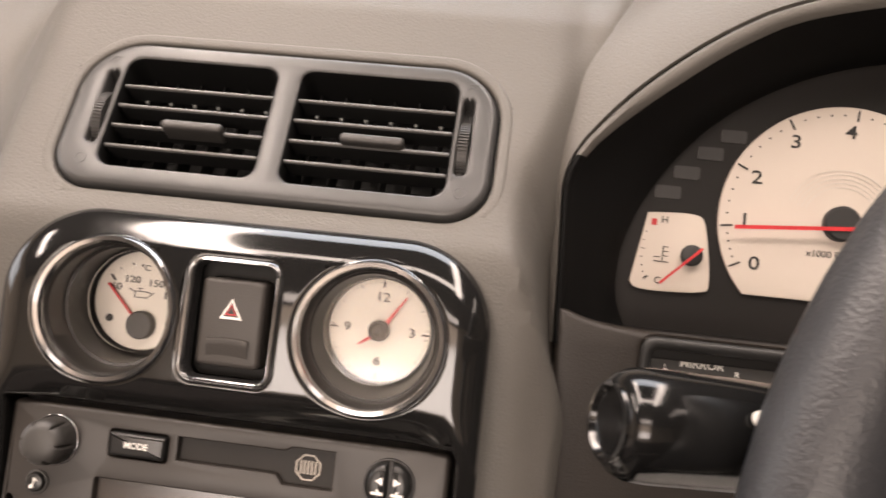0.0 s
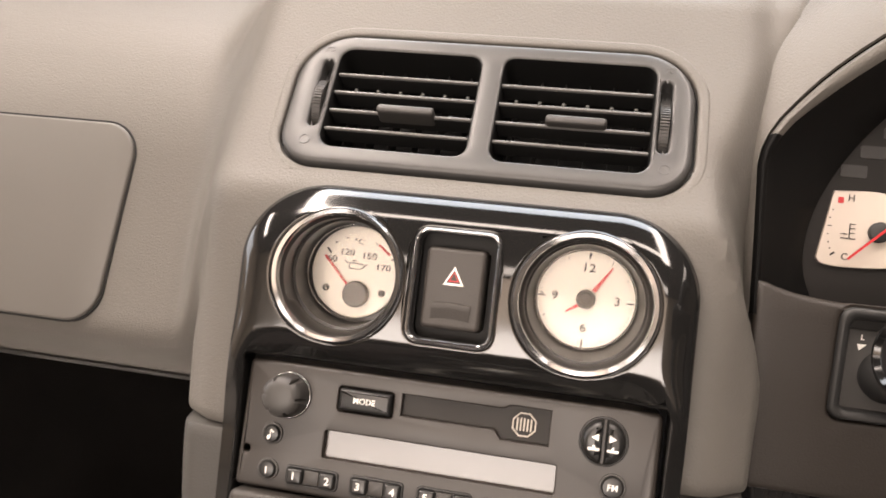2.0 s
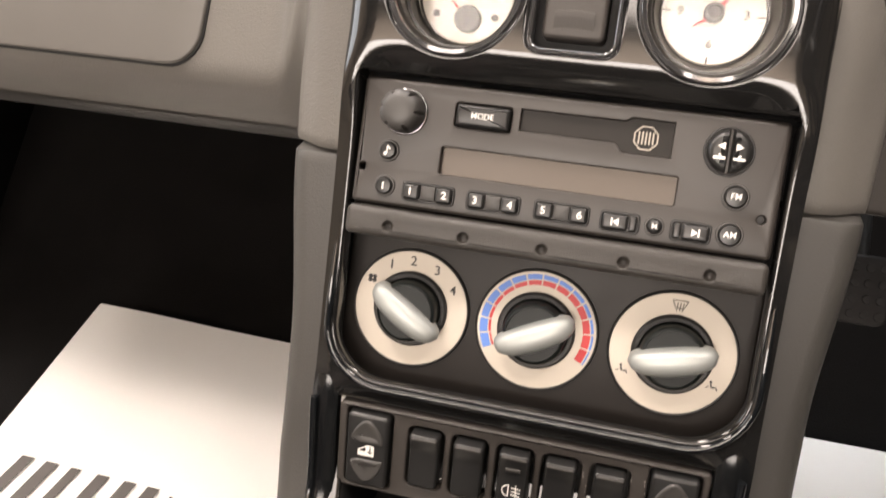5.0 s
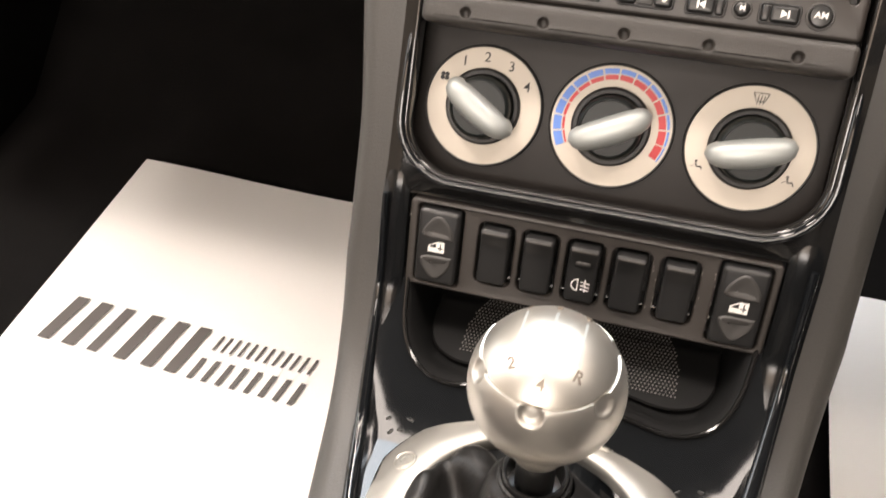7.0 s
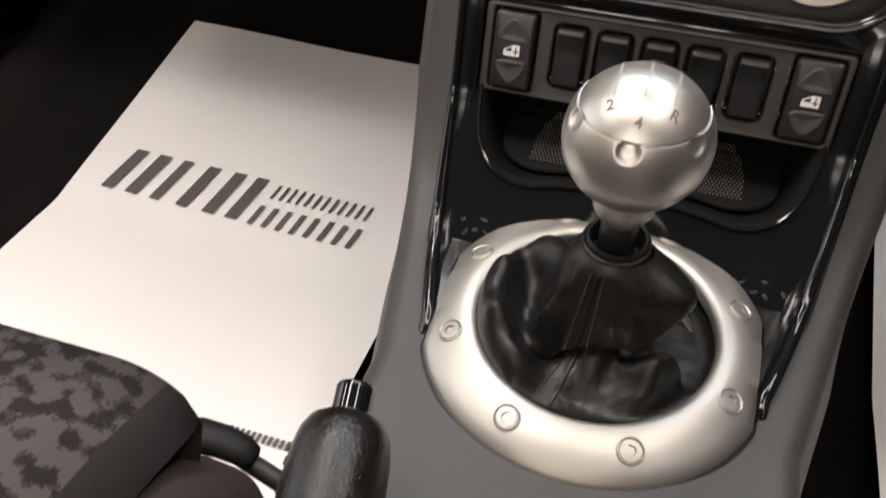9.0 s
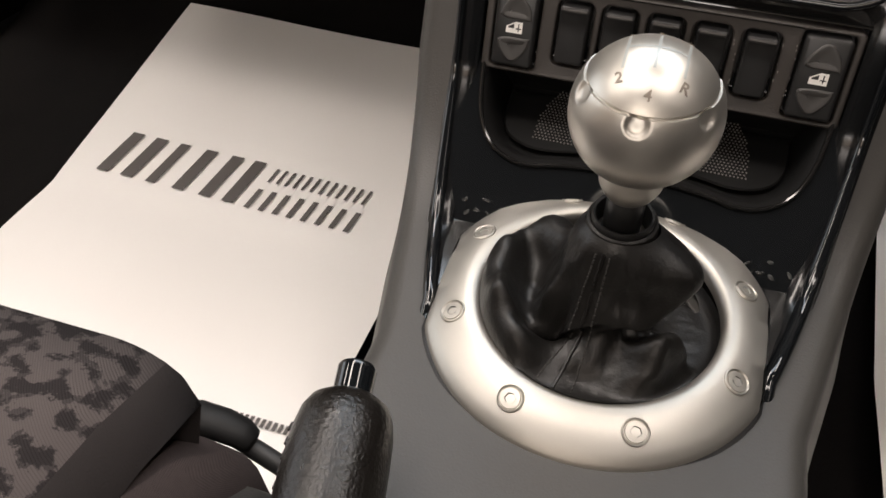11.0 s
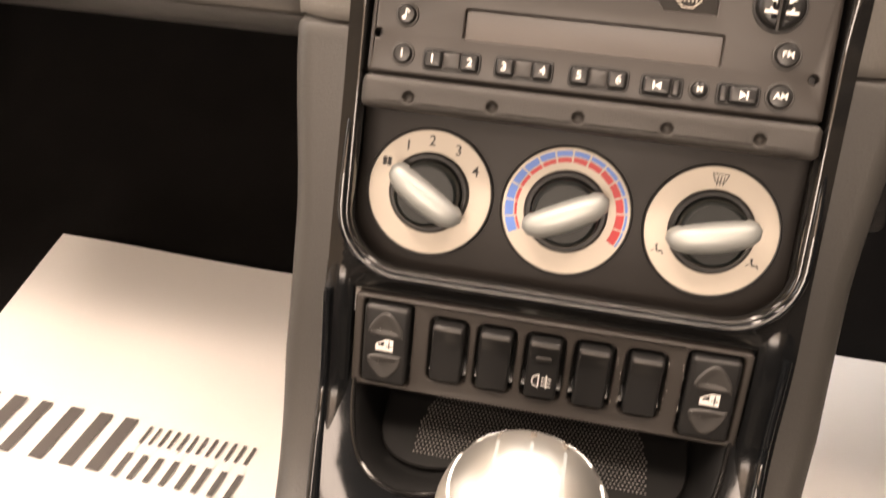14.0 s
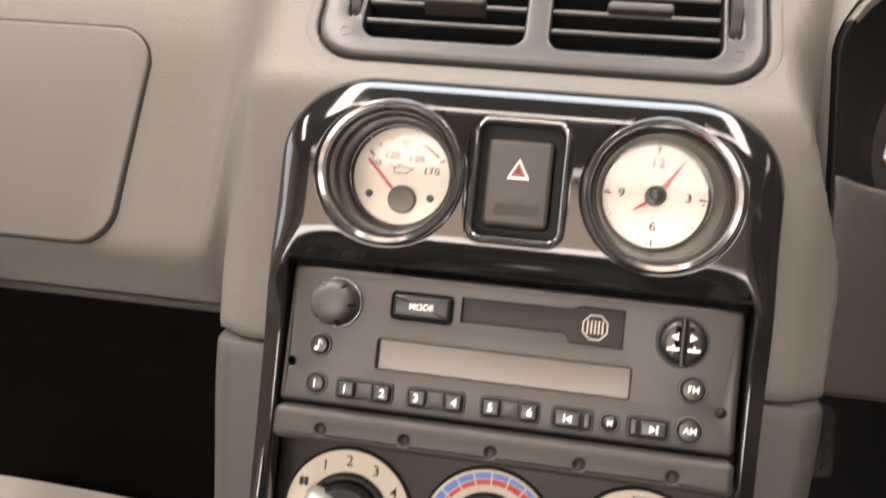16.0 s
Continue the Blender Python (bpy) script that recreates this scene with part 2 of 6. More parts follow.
def inset(poly, d):
    """Anticlockwise outline moved inwards by d."""
    out, n = [], len(poly)
    for i in range(n):
        p, q, s = Vector(poly[i - 1]), Vector(poly[i]), Vector(poly[(i + 1) % n])
        a, b = (q - p), (s - q)
        if a.length < 1e-9:
            a = b
        if b.length < 1e-9:
            b = a
        na, nb = Vector((-a.y, a.x)).normalized(), Vector((-b.y, b.x)).normalized()
        m = na + nb
        k = m.dot(na)
        m = m / k if k > 0.3 else na
        out.append((q.x + m.x * d, q.y + m.y * d))
    return out


def ring(bm, pts, z):
    return [bm.verts.new((p[0], p[1], z if not callable(z) else z(p[0], p[1]))) for p in pts]


def bridge(bm, a, b):
    n = len(a)
    for i in range(n):
        j = (i + 1) % n
        bm.faces.new((a[i], a[j], b[j], b[i]))


def solid(outline, z0, z1, b=0.0, steps=3, bm=None, back=False):
    """Block raised from z0 to z1 with its front edge rounded by b."""
    bm = bm or bmesh.new()
    last = ring(bm, outline, z0)
    if back:
        bm.faces.new(last[::-1])
    if b > 0:
        for i in range(steps + 1):
            a = math.pi / 2 * i / steps
            cur = ring(bm, inset(outline, b * (1 - math.cos(a))), z1 - b + b * math.sin(a))
            bridge(bm, last, cur)
            last = cur
    else:
        cur = ring(bm, outline, z1)
        bridge(bm, last, cur)
        last = cur
    bm.faces.new(last)
    return bm


def within(poly, x, y):
    """Whether a point lies inside an outline."""
    odd = False
    for (ax, ay), (bx, by) in zip(poly, poly[1:] + poly[:1]):
        if (ay > y) != (by > y) and x < ax + (y - ay) * (bx - ax) / (by - ay):
            odd = not odd
    return odd


def plate(outer, holes, z0, z1, b=0.0, hb=0.0, steps=3, bm=None, hole_z0=None, fill=0.0, roll=None):
    """Plate with holes through it; outer and hole edges rounded in front."""
    bm = bm or bmesh.new()
    loops = []
    for k, o in enumerate([outer] + list(holes)):
        q = b if k == 0 else hb[k - 1] if isinstance(hb, tuple) else hb
        sgn = 1 if k == 0 else -1
        zz = z0 if k == 0 or hole_z0 is None else hole_z0
        last = ring(bm, o, zz)
        seq = [(0.0, z1 - q)] + ([(q * (1 - math.cos(math.pi / 2 * i / steps)), z1 - q + q * math.sin(math.pi / 2 * i / steps)) for i in range(1, steps + 1)] if q > 0 else [])
        for d, z in seq:
            cur = ring(bm, inset(o, d * sgn) if d else o, z)
            if k == 0:
                bridge(bm, last, cur)
            else:
                bridge(bm, cur, last)
            last = cur
        if k == 0 and roll:
            lean_in = inset(o, 0.001)
            for share in (0.01, 0.03, 0.07, 0.13, 0.2, 0.3, 0.42, 0.56, 0.75, 1.0):
                cur = ring(bm, [(p[0] + (c[0] - p[0]) * share * roll(p[1])[0] * 1000, p[1] + (c[1] - p[1]) * share * roll(p[1])[0] * 1000) for p, c in zip(o, lean_in)], z1)
                bridge(bm, last, cur)
                last = cur
        loops.append(last)
    verts = [v for lp in loops for v in lp]
    flat = [Vector((v.co.x, v.co.y)) for v in verts]
    segs, k = [], 0
    for lp in loops:
        segs += [(k + i, k + (i + 1) % len(lp)) for i in range(len(lp))]
        k += len(lp)
    shapes = [[(v.co.x, v.co.y) for v in lp] for lp in loops]
    if fill:
        xs, ys = [p.x for p in flat], [p.y for p in flat]
        for a in range(int((max(xs) - min(xs)) / fill)):
            for c in range(int((max(ys) - min(ys)) / fill)):
                x, y = min(xs) + fill * (a + 0.5 + 0.5 * (c % 2)), min(ys) + fill * (c + 0.5)
                if within(shapes[0], x, y) and not any(within(h, x, y) for h in shapes[1:]):
                    verts.append(bm.verts.new((x, y, z1)))
                    flat.append(Vector((x, y)))
    _, _, tris, origin, _, _ = geometry.delaunay_2d_cdt(flat, segs, [], 0, 1e-7)
    for tri in tris:
        vs = [verts[origin[i][0]] for i in tri if origin[i]]
        if len(set(vs)) < 3:
            continue
        cx, cy = sum(v.co.x for v in vs) / 3, sum(v.co.y for v in vs) / 3
        if within(shapes[0], cx, cy) and not any(within(h, cx, cy) for h in shapes[1:]) and not bm.faces.get(vs):
            bm.faces.new(vs)
    return bm


def lathe(profile, n=48, bm=None, close=False):
    """Turned shape round z from (r, z) pairs."""
    bm = bm or bmesh.new()
    loops = []
    for r, z in profile:
        if r < 1e-7:
            loops.append([bm.verts.new((0, 0, z))])
        else:
            loops.append([bm.verts.new((r * math.cos(2 * math.pi * i / n), r * math.sin(2 * math.pi * i / n), z)) for i in range(n)])
    for a, b in zip(loops, loops[1:]):
        for i in range(n):
            j = (i + 1) % n
            if len(a) == 1 and len(b) == 1:
                continue
            if len(a) == 1:
                bm.faces.new((a[0], b[j], b[i]))
            elif len(b) == 1:
                bm.faces.new((a[i], a[j], b[0]))
            else:
                bm.faces.new((a[i], a[j], b[j], b[i]))
    return bm


def tube(points, r, n=10, bm=None, closed=False, flat=1.0):
    """Round bar along points; r may be a list."""
    bm = bm or bmesh.new()
    pts = [Vector(p) for p in points]
    loops = []
    up = Vector((0.013, 0.031, 1))
    for i, p in enumerate(pts):
        a = pts[i - 1] if i or closed else pts[0]
        b = pts[(i + 1) % len(pts)] if closed or i + 1 < len(pts) else pts[-1]
        d = (b - a).normalized()
        s = d.cross(up)
        if s.length < 0.05:
            s = d.cross(Vector((1, 0, 0)))
        s.normalize()
        u = s.cross(d)
        q = r[i] if isinstance(r, (list, tuple)) else r
        loops.append([bm.verts.new(p + s * q * math.cos(2 * math.pi * k / n) + u * q * flat * math.sin(2 * math.pi * k / n)) for k in range(n)])
    pairs = list(zip(loops, loops[1:])) + ([(loops[-1], loops[0])] if closed else [])
    for a, b in pairs:
        for k in range(n):
            bm.faces.new((a[k], a[(k + 1) % n], b[(k + 1) % n], b[k]))
    if not closed:
        bm.faces.new(loops[0][::-1])
        bm.faces.new(loops[-1])
    return bm


def grid(rows):
    """Sheet from rows of points."""
    bm = bmesh.new()
    vs = [[bm.verts.new(p) for p in row] for row in rows]
    for a, b in zip(vs, vs[1:]):
        for i in range(len(a) - 1):
            bm.faces.new((a[i], a[i + 1], b[i + 1], b[i]))
    return bm


def shift(bm, m):
    bmesh.ops.transform(bm, matrix=m, verts=bm.verts)
    return bm


def join(*bms):
    """Several shapes that are one piece."""
    base = bms[0]
    for other in bms[1:]:
        me = bpy.data.meshes.new("piece")
        other.to_mesh(me)
        base.from_mesh(me)
        bpy.data.meshes.remove(me)
        other.free()
    return base


def mesh_of(name, bm, material, angle=40):
    bmesh.ops.recalc_face_normals(bm, faces=bm.faces)
    me = bpy.data.meshes.new(name)
    bm.to_mesh(me)
    bm.free()
    me.polygons.foreach_set("use_smooth", [True] * len(me.polygons))
    me.set_sharp_from_angle(angle=radians(angle))
    me.materials.append(material)
    return me


def part(name, bm, material, parent, label="", at=None, angle=40):
    ob = new(name, mesh_of(name, bm, material, angle))
    ob.parent = parent
    if at is not None:
        ob.matrix_basis = at
    return tagged(ob, label)


def thing(name, label, category, at=None, group="", kind=""):
    ob = new(name)
    ob.empty_display_size = 0.02
    if at is not None:
        ob.matrix_basis = at
    return tagged(ob, label, category, group, kind)


def structure(name, bm, material, label="", category=""):
    return tagged(new(name, mesh_of(name, bm, material)), label, category, kind="structure")


def face_frame(lean, y, z, x=0.0):
    """Axes on a leaning panel: x across, y up the slope, z out of it."""
    a = radians(lean)
    return Matrix(((1, 0, 0, x), (0, math.sin(a), -math.cos(a), y), (0, math.cos(a), math.sin(a), z), (0, 0, 0, 1)))


def box(x0, x1, y0, y1, z0, z1):
    bm = bmesh.new()
    bmesh.ops.create_cube(bm, size=1)
    return shift(bm, Matrix.Translation(((x0 + x1) / 2, (y0 + y1) / 2, (z0 + z1) / 2)) @ Matrix.Diagonal((x1 - x0, y1 - y0, z1 - z0, 1)))


def lettering(text, size, parent, material, m, bold=0.0, depth=0.0002, name="lettering", squash=1.0, label=""):
    """Built-in font, as a thin raised mesh, centred on m."""
    cu = bpy.data.curves.new("letters", "FONT")
    cu.body, cu.size, cu.align_x, cu.align_y = text, size, "CENTER", "CENTER"
    cu.extrude, cu.offset, cu.resolution_u = depth, bold, 3
    tmp = new("letters", cu)
    me = bpy.data.meshes.new_from_object(tmp.evaluated_get(bpy.context.evaluated_depsgraph_get()))
    bpy.data.objects.remove(tmp)
    bpy.data.curves.remove(cu)
    me.materials.clear()
    me.materials.append(material)
    ob = new(name, me)
    ob.parent = parent
    ob.matrix_basis = m @ Matrix.Diagonal((squash, 1, 1, 1))
    return tagged(ob, label)


def flat_mark(polys, depth=0.0002):
    """Thin raised print from outlines."""
    bm = bmesh.new()
    for p in polys:
        solid(p, 0, depth, bm=bm)
    return bm


def bar(x0, y0, x1, y1, w):
    """Outline of a stroke."""
    d = Vector((x1 - x0, y1 - y0)).normalized() * (w / 2)
    return [(x0 + d.y, y0 - d.x), (x1 + d.y, y1 - d.x), (x1 - d.y, y1 + d.x), (x0 - d.y, y0 + d.x)]


def arc_band(r0, r1, a0, a1, n=8, cx=0, cy=0):
    """Outline of a ring segment, degrees anticlockwise from +x."""
    A = [radians(a0 + (a1 - a0) * i / n) for i in range(n + 1)]
    return [(cx + r1 * math.cos(a), cy + r1 * math.sin(a)) for a in A] + [(cx + r0 * math.cos(a), cy + r0 * math.sin(a)) for a in A[::-1]]


T = Matrix.Translation
mm = 0.001


# ---------- setting ----------
def room():
    structure("ground", box(-5, 5, -5, 4, -0.07, -0.05), ground_mat, "smooth grey painted showroom floor", "floor")
    structure("ceiling", box(-5, 5, -5, 4, 3.1, 3.2), ceil_mat, "dark painted showroom ceiling", "ceiling")
    structure("wall_north", box(-5, 5, 4, 4.15, -0.05, 3.1), wall_mat, "warm cream painted wall", "wall")
    structure("wall_south", box(-5, 5, -5.15, -5, -0.05, 3.1), wall_mat, "warm cream painted wall", "wall")
    structure("wall_west", box(-5.15, -5, -5, 4, -0.05, 3.1), wall_mat, "warm cream painted wall", "wall")
    structure("wall_east", box(5, 5.15, -5, 4, -0.05, 3.1), dim_mat, "unseen wall with shade put into its dark brown colour", "wall")


room()


def cabin():
    """Black carpeted tub of the car, closed round the feet."""
    prof = [(-1.0, -0.02), (-0.1, -0.02), (0.08, -0.016), (0.3, 0.045), (0.42, 0.09), (0.62, 0.33), (0.66, 0.6)]
    rows = [[(-0.70 + 1.4 * i / 16, y, z) for i in range(17)] for y, z in prof]
    structure("floor", grid(rows), carpet_mat, "black carpeted car floor rising to the bulkhead", "carpet")
    structure("wall_1", box(-0.73, -0.70, -1.0, 0.66, -0.02, 0.05), black_mat, "black door sill of the open passenger door", "door sill")
    # wall_4 is added, tall enough to keep side light off the footwell
    structure("wall_4", box(-0.73, -0.70, 0.27, 0.66, 0.05, 0.42), carpet_mat, "black carpeted light blocker added ahead of the open door", "kick panel")
    structure("wall_2", box(0.70, 0.73, -1.0, 0.66, -0.02, 0.50), black_mat, "black inner door panel", "door panel")
    structure("wall_3", box(-0.7, 0.7, -1.03, -1.0, 0.0, 0.48), carpet_mat, "black carpeted rear bulkhead", "bulkhead")


cabin()


# ---------- dashboard ----------
def smooth(a, b, t):
    t = max(0.0, min(1.0, (t - a) / (b - a)))
    return t * t * (3 - 2 * t)


def along(prof, n):
    """n points at even steps along a polyline."""
    ps = [Vector((*p, 0)) for p in prof]
    ls = [0.0]
    for a, b in zip(ps, ps[1:]):
        ls.append(ls[-1] + (b - a).length)
    out = []
    for i in range(n):
        s = ls[-1] * i / (n - 1)
        k = max(j for j in range(len(ls) - 1) if ls[j] <= s + 1e-9)
        p = ps[k].lerp(ps[k + 1], (s - ls[k]) / (ls[k + 1] - ls[k]))
        out.append((p.x, p.y))
    return out


def rounded(prof, turns=3):
    """Corner-cut polyline, ends kept."""
    for _ in range(turns):
        out = [prof[0]]
        for a, b in zip(prof, prof[1:]):
            out += [(a[0] * .75 + b[0] * .25, a[1] * .75 + b[1] * .25), (a[0] * .25 + b[0] * .75, a[1] * .25 + b[1] * .75)]
        prof = out + [prof[-1]]
    return prof


HUMP = rounded([(0.0600, 0.4030), (0.0520, 0.4028), (0.0518, 0.4065), (0.064, 0.450), (0.0735, 0.500), (0.0780, 0.517), (0.0880, 0.5255), (0.1045, 0.5430), (0.1295, 0.5707), (0.1480, 0.5910), (0.170, 0.617), (0.26, 0.640), (0.60, 0.650)], 2)
SIDE = rounded([(0.20, 0.352), (0.146, 0.372), (0.126, 0.386), (0.113, 0.401), (0.1045, 0.417), (0.1100, 0.435), (0.128, 0.485), (0.148, 0.540), (0.19, 0.585), (0.28, 0.612), (0.60, 0.622)])
dashboard = thing("dashboard", "charcoal soft-touch dashboard with a raised centre stack", "dashboard")


VENT = face_frame(42, 0.0965, 0.5375)
VENT_INV, FAS_INV = VENT.inverted(), face_frame(20, 0.058, 0.485).inverted()


def inside(x, y, hw, hh, r):
    """Whether a point lies in a rounded rectangle about the origin."""
    dx, dy = abs(x) - hw + r, abs(y) - hh + r
    return min(max(dx, dy), 0.0) + math.hypot(max(dx, 0.0), max(dy, 0.0)) < r


def dash_skin():
    """One sheet: centre stack in front, passenger side set back, a soft fold between."""
    n = 200
    hump, side = along(HUMP, n), along(SIDE, n)
    xs = [-0.70, -0.60, -0.50, -0.42, -0.35, -0.30, -0.26, -0.235, -0.215, -0.20, -0.19, -0.18, -0.172, -0.165, -0.159, -0.153, -0.148, -0.144, -0.140, -0.1365, -0.134, -0.1315, -0.128, -0.124, -0.119, -0.113, -0.107, -0.102, -0.0965]
    xs = xs + [-0.0965 + 0.193 * i / 70 for i in range(1, 70)] + [-x for x in xs[::-1]][:-1] + [0.70]
    bm = bmesh.new()
    cols = []
    for x in xs:
        ax = abs(x)
        soft = smooth(0.108, 0.134, ax) ** 2 * 0.009
        col = []
        for (hy, hz), (sy, sz) in zip(hump, side):
            o = 0.55 * max(0.0, hz - 0.545)
            g = 0.0035
            up = smooth(0.43, 0.50, hz)
            low = 1 - smooth(0.445, 0.540, hz)
            near, far = 0.099 + o + g, 0.141 + o + g
            k = smooth(0.1315 - 0.008 * up, 0.160 + 0.008 * up, ax) if x < 0 else smooth(near + (0.1310 - near) * low, far + (0.154 - far) * low, ax) ** 1.3
            col.append(bm.verts.new((x, hy + soft + (sy - hy - soft) * k + 0.035 * smooth(0.135, 0.16, x) * k, hz + (sz - hz) * k)))
        cols.append(col)
    for a, b, xa, xb in zip(cols, cols[1:], xs, xs[1:]):
        for i in range(n - 1):
            xm, zm = (xa + xb) / 2, (a[i].co.z + a[i + 1].co.z) / 2
            p = Vector((xm, (a[i].co.y + a[i + 1].co.y) / 2, zm))
            q = VENT_INV @ p
            if inside(q.x + 0.0008, q.y - 0.026, 0.1012, 0.0422, 0.032 if q.y > 0.025 else 0.023):
                continue
            q = FAS_INV @ p
            if inside(q.x - 0.002, q.y - 0.0015, 0.0975, 0.0345, 0.034 if q.y > 0 else 0.001) or abs(xm - 0.001) < 0.1005 and zm < 0.46:
                continue
            if 0.16 < xm < 0.44 and zm < 0.66:
                continue
            bm.faces.new((a[i], a[i + 1], b[i + 1], b[i]))
    return bm


part("skin", dash_skin(), dash_mat, dashboard, "charcoal grained soft skin")


def glovebox():
    """Flush lid panel in the passenger side with a dark joint round it."""
    g = thing("airbag_cover", "flat charcoal cover panel set flush in the dashboard", "panel", face_frame(20.3, 0.1248, 0.4742, -0.3108))
    o = [(-260, 57), (-260, -57)]
    o += [(78 + 22 * math.sin(radians(a)), -35 - 22 * math.cos(radians(a))) for a in range(0, 91, 10)]
    o += [(91 + 18 * math.cos(radians(a)), 39 + 18 * math.sin(radians(a))) for a in range(0, 91, 10)]
    o = [(x * mm, y * mm) for x, y in o]
    part("joint", plate(inset(o, -0.0013), [inset(o, 0.0006)], -0.012, 0.0012, 0.0004, 0.0003), pitch_mat, g, "dark recessed joint")
    part("lid", solid(o, -0.012, 0.0032, 0.0016), cover_mat, g)
    return g


glovebox()


def under_dash():
    bm = grid([[(x, y, z) for x in (-0.70, -0.45, -0.2, -0.1)] for y, z in ((0.128, 0.3835), (0.132, 0.3805), (0.146, 0.3710), (0.20, 0.3510), (0.34, 0.36), (0.60, 0.40))])
    part("lower_edge", bm, dark_mat, dashboard, "dark padded lower edge")


under_dash()


# ---------- centre air vent ----------
def air_vent():
    v = thing("air_vent", "satin grey twin centre air vent with black louvres", "air vent", VENT)
    cy, w, h = 25.0 * mm, 194 * mm, 76 * mm
    rad = (27 * mm, 28 * mm, 19 * mm, 19 * mm)
    outer = rrect(w, h, rad, 10, -0.8 * mm, cy + 1.0 * mm)
    holes = [rrect(71.8 * mm, 57.0 * mm, (6 * mm, 7 * mm, 7 * mm, 6 * mm), 5, -41.6 * mm, cy + 1.5 * mm), rrect(72.4 * mm, 58.0 * mm, (6 * mm, 5.5 * mm, 6 * mm, 7 * mm), 5, 41.7 * mm, cy + 1.5 * mm)]
    slots = [rrect(5.0 * mm, 39 * mm, 2.6 * mm, 5, sx * 83.0 * mm, 28 * mm) for sx in (-1, 1)]
    part("frame", plate(outer, holes + slots, -0.012, 0.0, 0.003, 0.0015, 3), vent_mat, v, "satin grey moulded frame")
    part("shadow_gap", plate(inset(outer, -0.005), [inset(outer, 0.003)], -0.014, -0.0055), pitch_mat, v, "dark gap round the frame")
    part("surround", plate(inset(outer, -0.0068), [inset(outer, -0.0014)], -0.012, -0.0018, 0.0012, 0.0016), dash_mat, v, "dark rolled edge")
    for sx, hole in zip((-1, 1), holes):
        part("duct", duct(hole), pitch_mat, v, "black duct box")
        cx = sx * 41.2 * mm
        for i in range(4):
            y = (41.0 - 10.6 * i) * mm
            s = solid(rrect(72.2 * mm, 1.5 * mm, 0.6 * mm, 2), -0.0135, -0.0035, 0.0004, 2)
            blade = part("louvre", s, pitch_mat, v, "black louvre blade", T((cx, y, 0)))
            part("edge", solid(rrect(72.2 * mm, 1.4 * mm, 0.65 * mm, 3), -0.0042, -0.0022, 0.0006, 3), edge_mat, blade, "satin grey front edge")
        for i in range(6):
            vane = solid(rrect(1.2 * mm, 55 * mm, 0.5 * mm, 2), -0.026, -0.014, 0.0004, 1)
            fin = part("vane", vane, pitch_mat, v, "black upright vane", T((cx + (i - 2.5) * 11.6 * mm, cy, 0)))
            part("pin", shift(lathe([(1.0 * mm, 0), (0.8 * mm, 0.0010), (0, 0.0013)], 10), T((0, 14.8 * mm, -0.0142))), silver_mat, fin, "tiny pale pivot pin")
        knob = solid(rrect(28.5 * mm, 4.6 * mm, 2.0 * mm, 5), -0.008, 0.0022, 0.0018, 4)
        part("slider", knob, dark_mat, v, "dark ribbed slider on the louvre", T((cx + (3 if sx < 0 else 2) * mm, (20.3 if sx < 0 else 21.6) * mm, 0)))
        wheel = bmesh.new()
        n = 60
        for i in range(n):
            a = 2 * math.pi * i / n
            r = 0.0145
            rib = box(-0.0022, 0.0022, -0.00035, 0.00035, -0.0006, 0.0006)
            shift(rib, T((0, r * math.sin(a), r * math.cos(a) - 0.0125)) @ Matrix.Rotation(-a, 4, "X"))
            wheel = join(wheel, rib)
        drum = shift(lathe([(0, -0.0021), (0.0143, -0.0021), (0.0143, 0.0021), (0, 0.0021)], 40), T((0, 0, -0.0125)) @ Matrix.Rotation(math.pi / 2, 4, "Y"))
        part("thumbwheel", join(wheel, drum), dark_mat, v, "ridged dark thumbwheel", T((sx * 83.0 * mm, 25 * mm, 0)))
        part("slot", solid(rrect(5.0 * mm, 39 * mm, 2.6 * mm, 5, sx * 83.0 * mm, 28 * mm), -0.016, -0.0085), black_mat, v)
        part("closed_mark", plate(circle(2.7 * mm, 24), [circle(2.3 * mm, 24)], 0, 0.0002), grey_mark_mat, v, "small ring mark", T((sx * 84.4 * mm, 0, 0)))
        zig = [bar(-2.6 * mm, -1 * mm, -0.6 * mm, 1 * mm, 0.5 * mm), bar(-0.6 * mm, 1 * mm, 0.8 * mm, -0.9 * mm, 0.5 * mm), bar(0.8 * mm, -0.9 * mm, 2.6 * mm, 1 * mm, 0.5 * mm), bar(-2 * mm, 2.0 * mm, 2.4 * mm, 2.0 * mm, 0.5 * mm)]
        part("open_mark", flat_mark(zig), grey_mark_mat, v, "small air flow mark", T((sx * 84.0 * mm, 53.0 * mm, 0)))


def duct(hole):
    bm = bmesh.new()
    a = ring(bm, hole, -0.0005)
    b = ring(bm, inset(hole, 0.002), -0.034)
    bridge(bm, a, b)
    bm.faces.new(b)
    return bm


air_vent()


# ---------- gauge fascia ----------
FAS = face_frame(20, 0.058, 0.485)
GX, CX = -53.2 * mm, 56.8 * mm


def cut_lines(bm, ys):
    """Extra edges across, so that a flat plate can be bowed."""
    for y in ys:
        bmesh.ops.bisect_plane(bm, geom=bm.verts[:] + bm.edges[:] + bm.faces[:], plane_co=(0, y, 0), plane_no=(0, 1, 0))
    return bm


FAS_TOP, FAS_FOOT, FAS_CX, FAS_R = 0.0415, -0.1948, 0.0012, 0.038
HOLE_TOP, HOLE_FOOT = -0.0402, -0.1838


def fascia_half(y):
    """Half width of the trim."""
    return 0.1028 - 0.0006 * smooth(-0.020, -0.120, y)


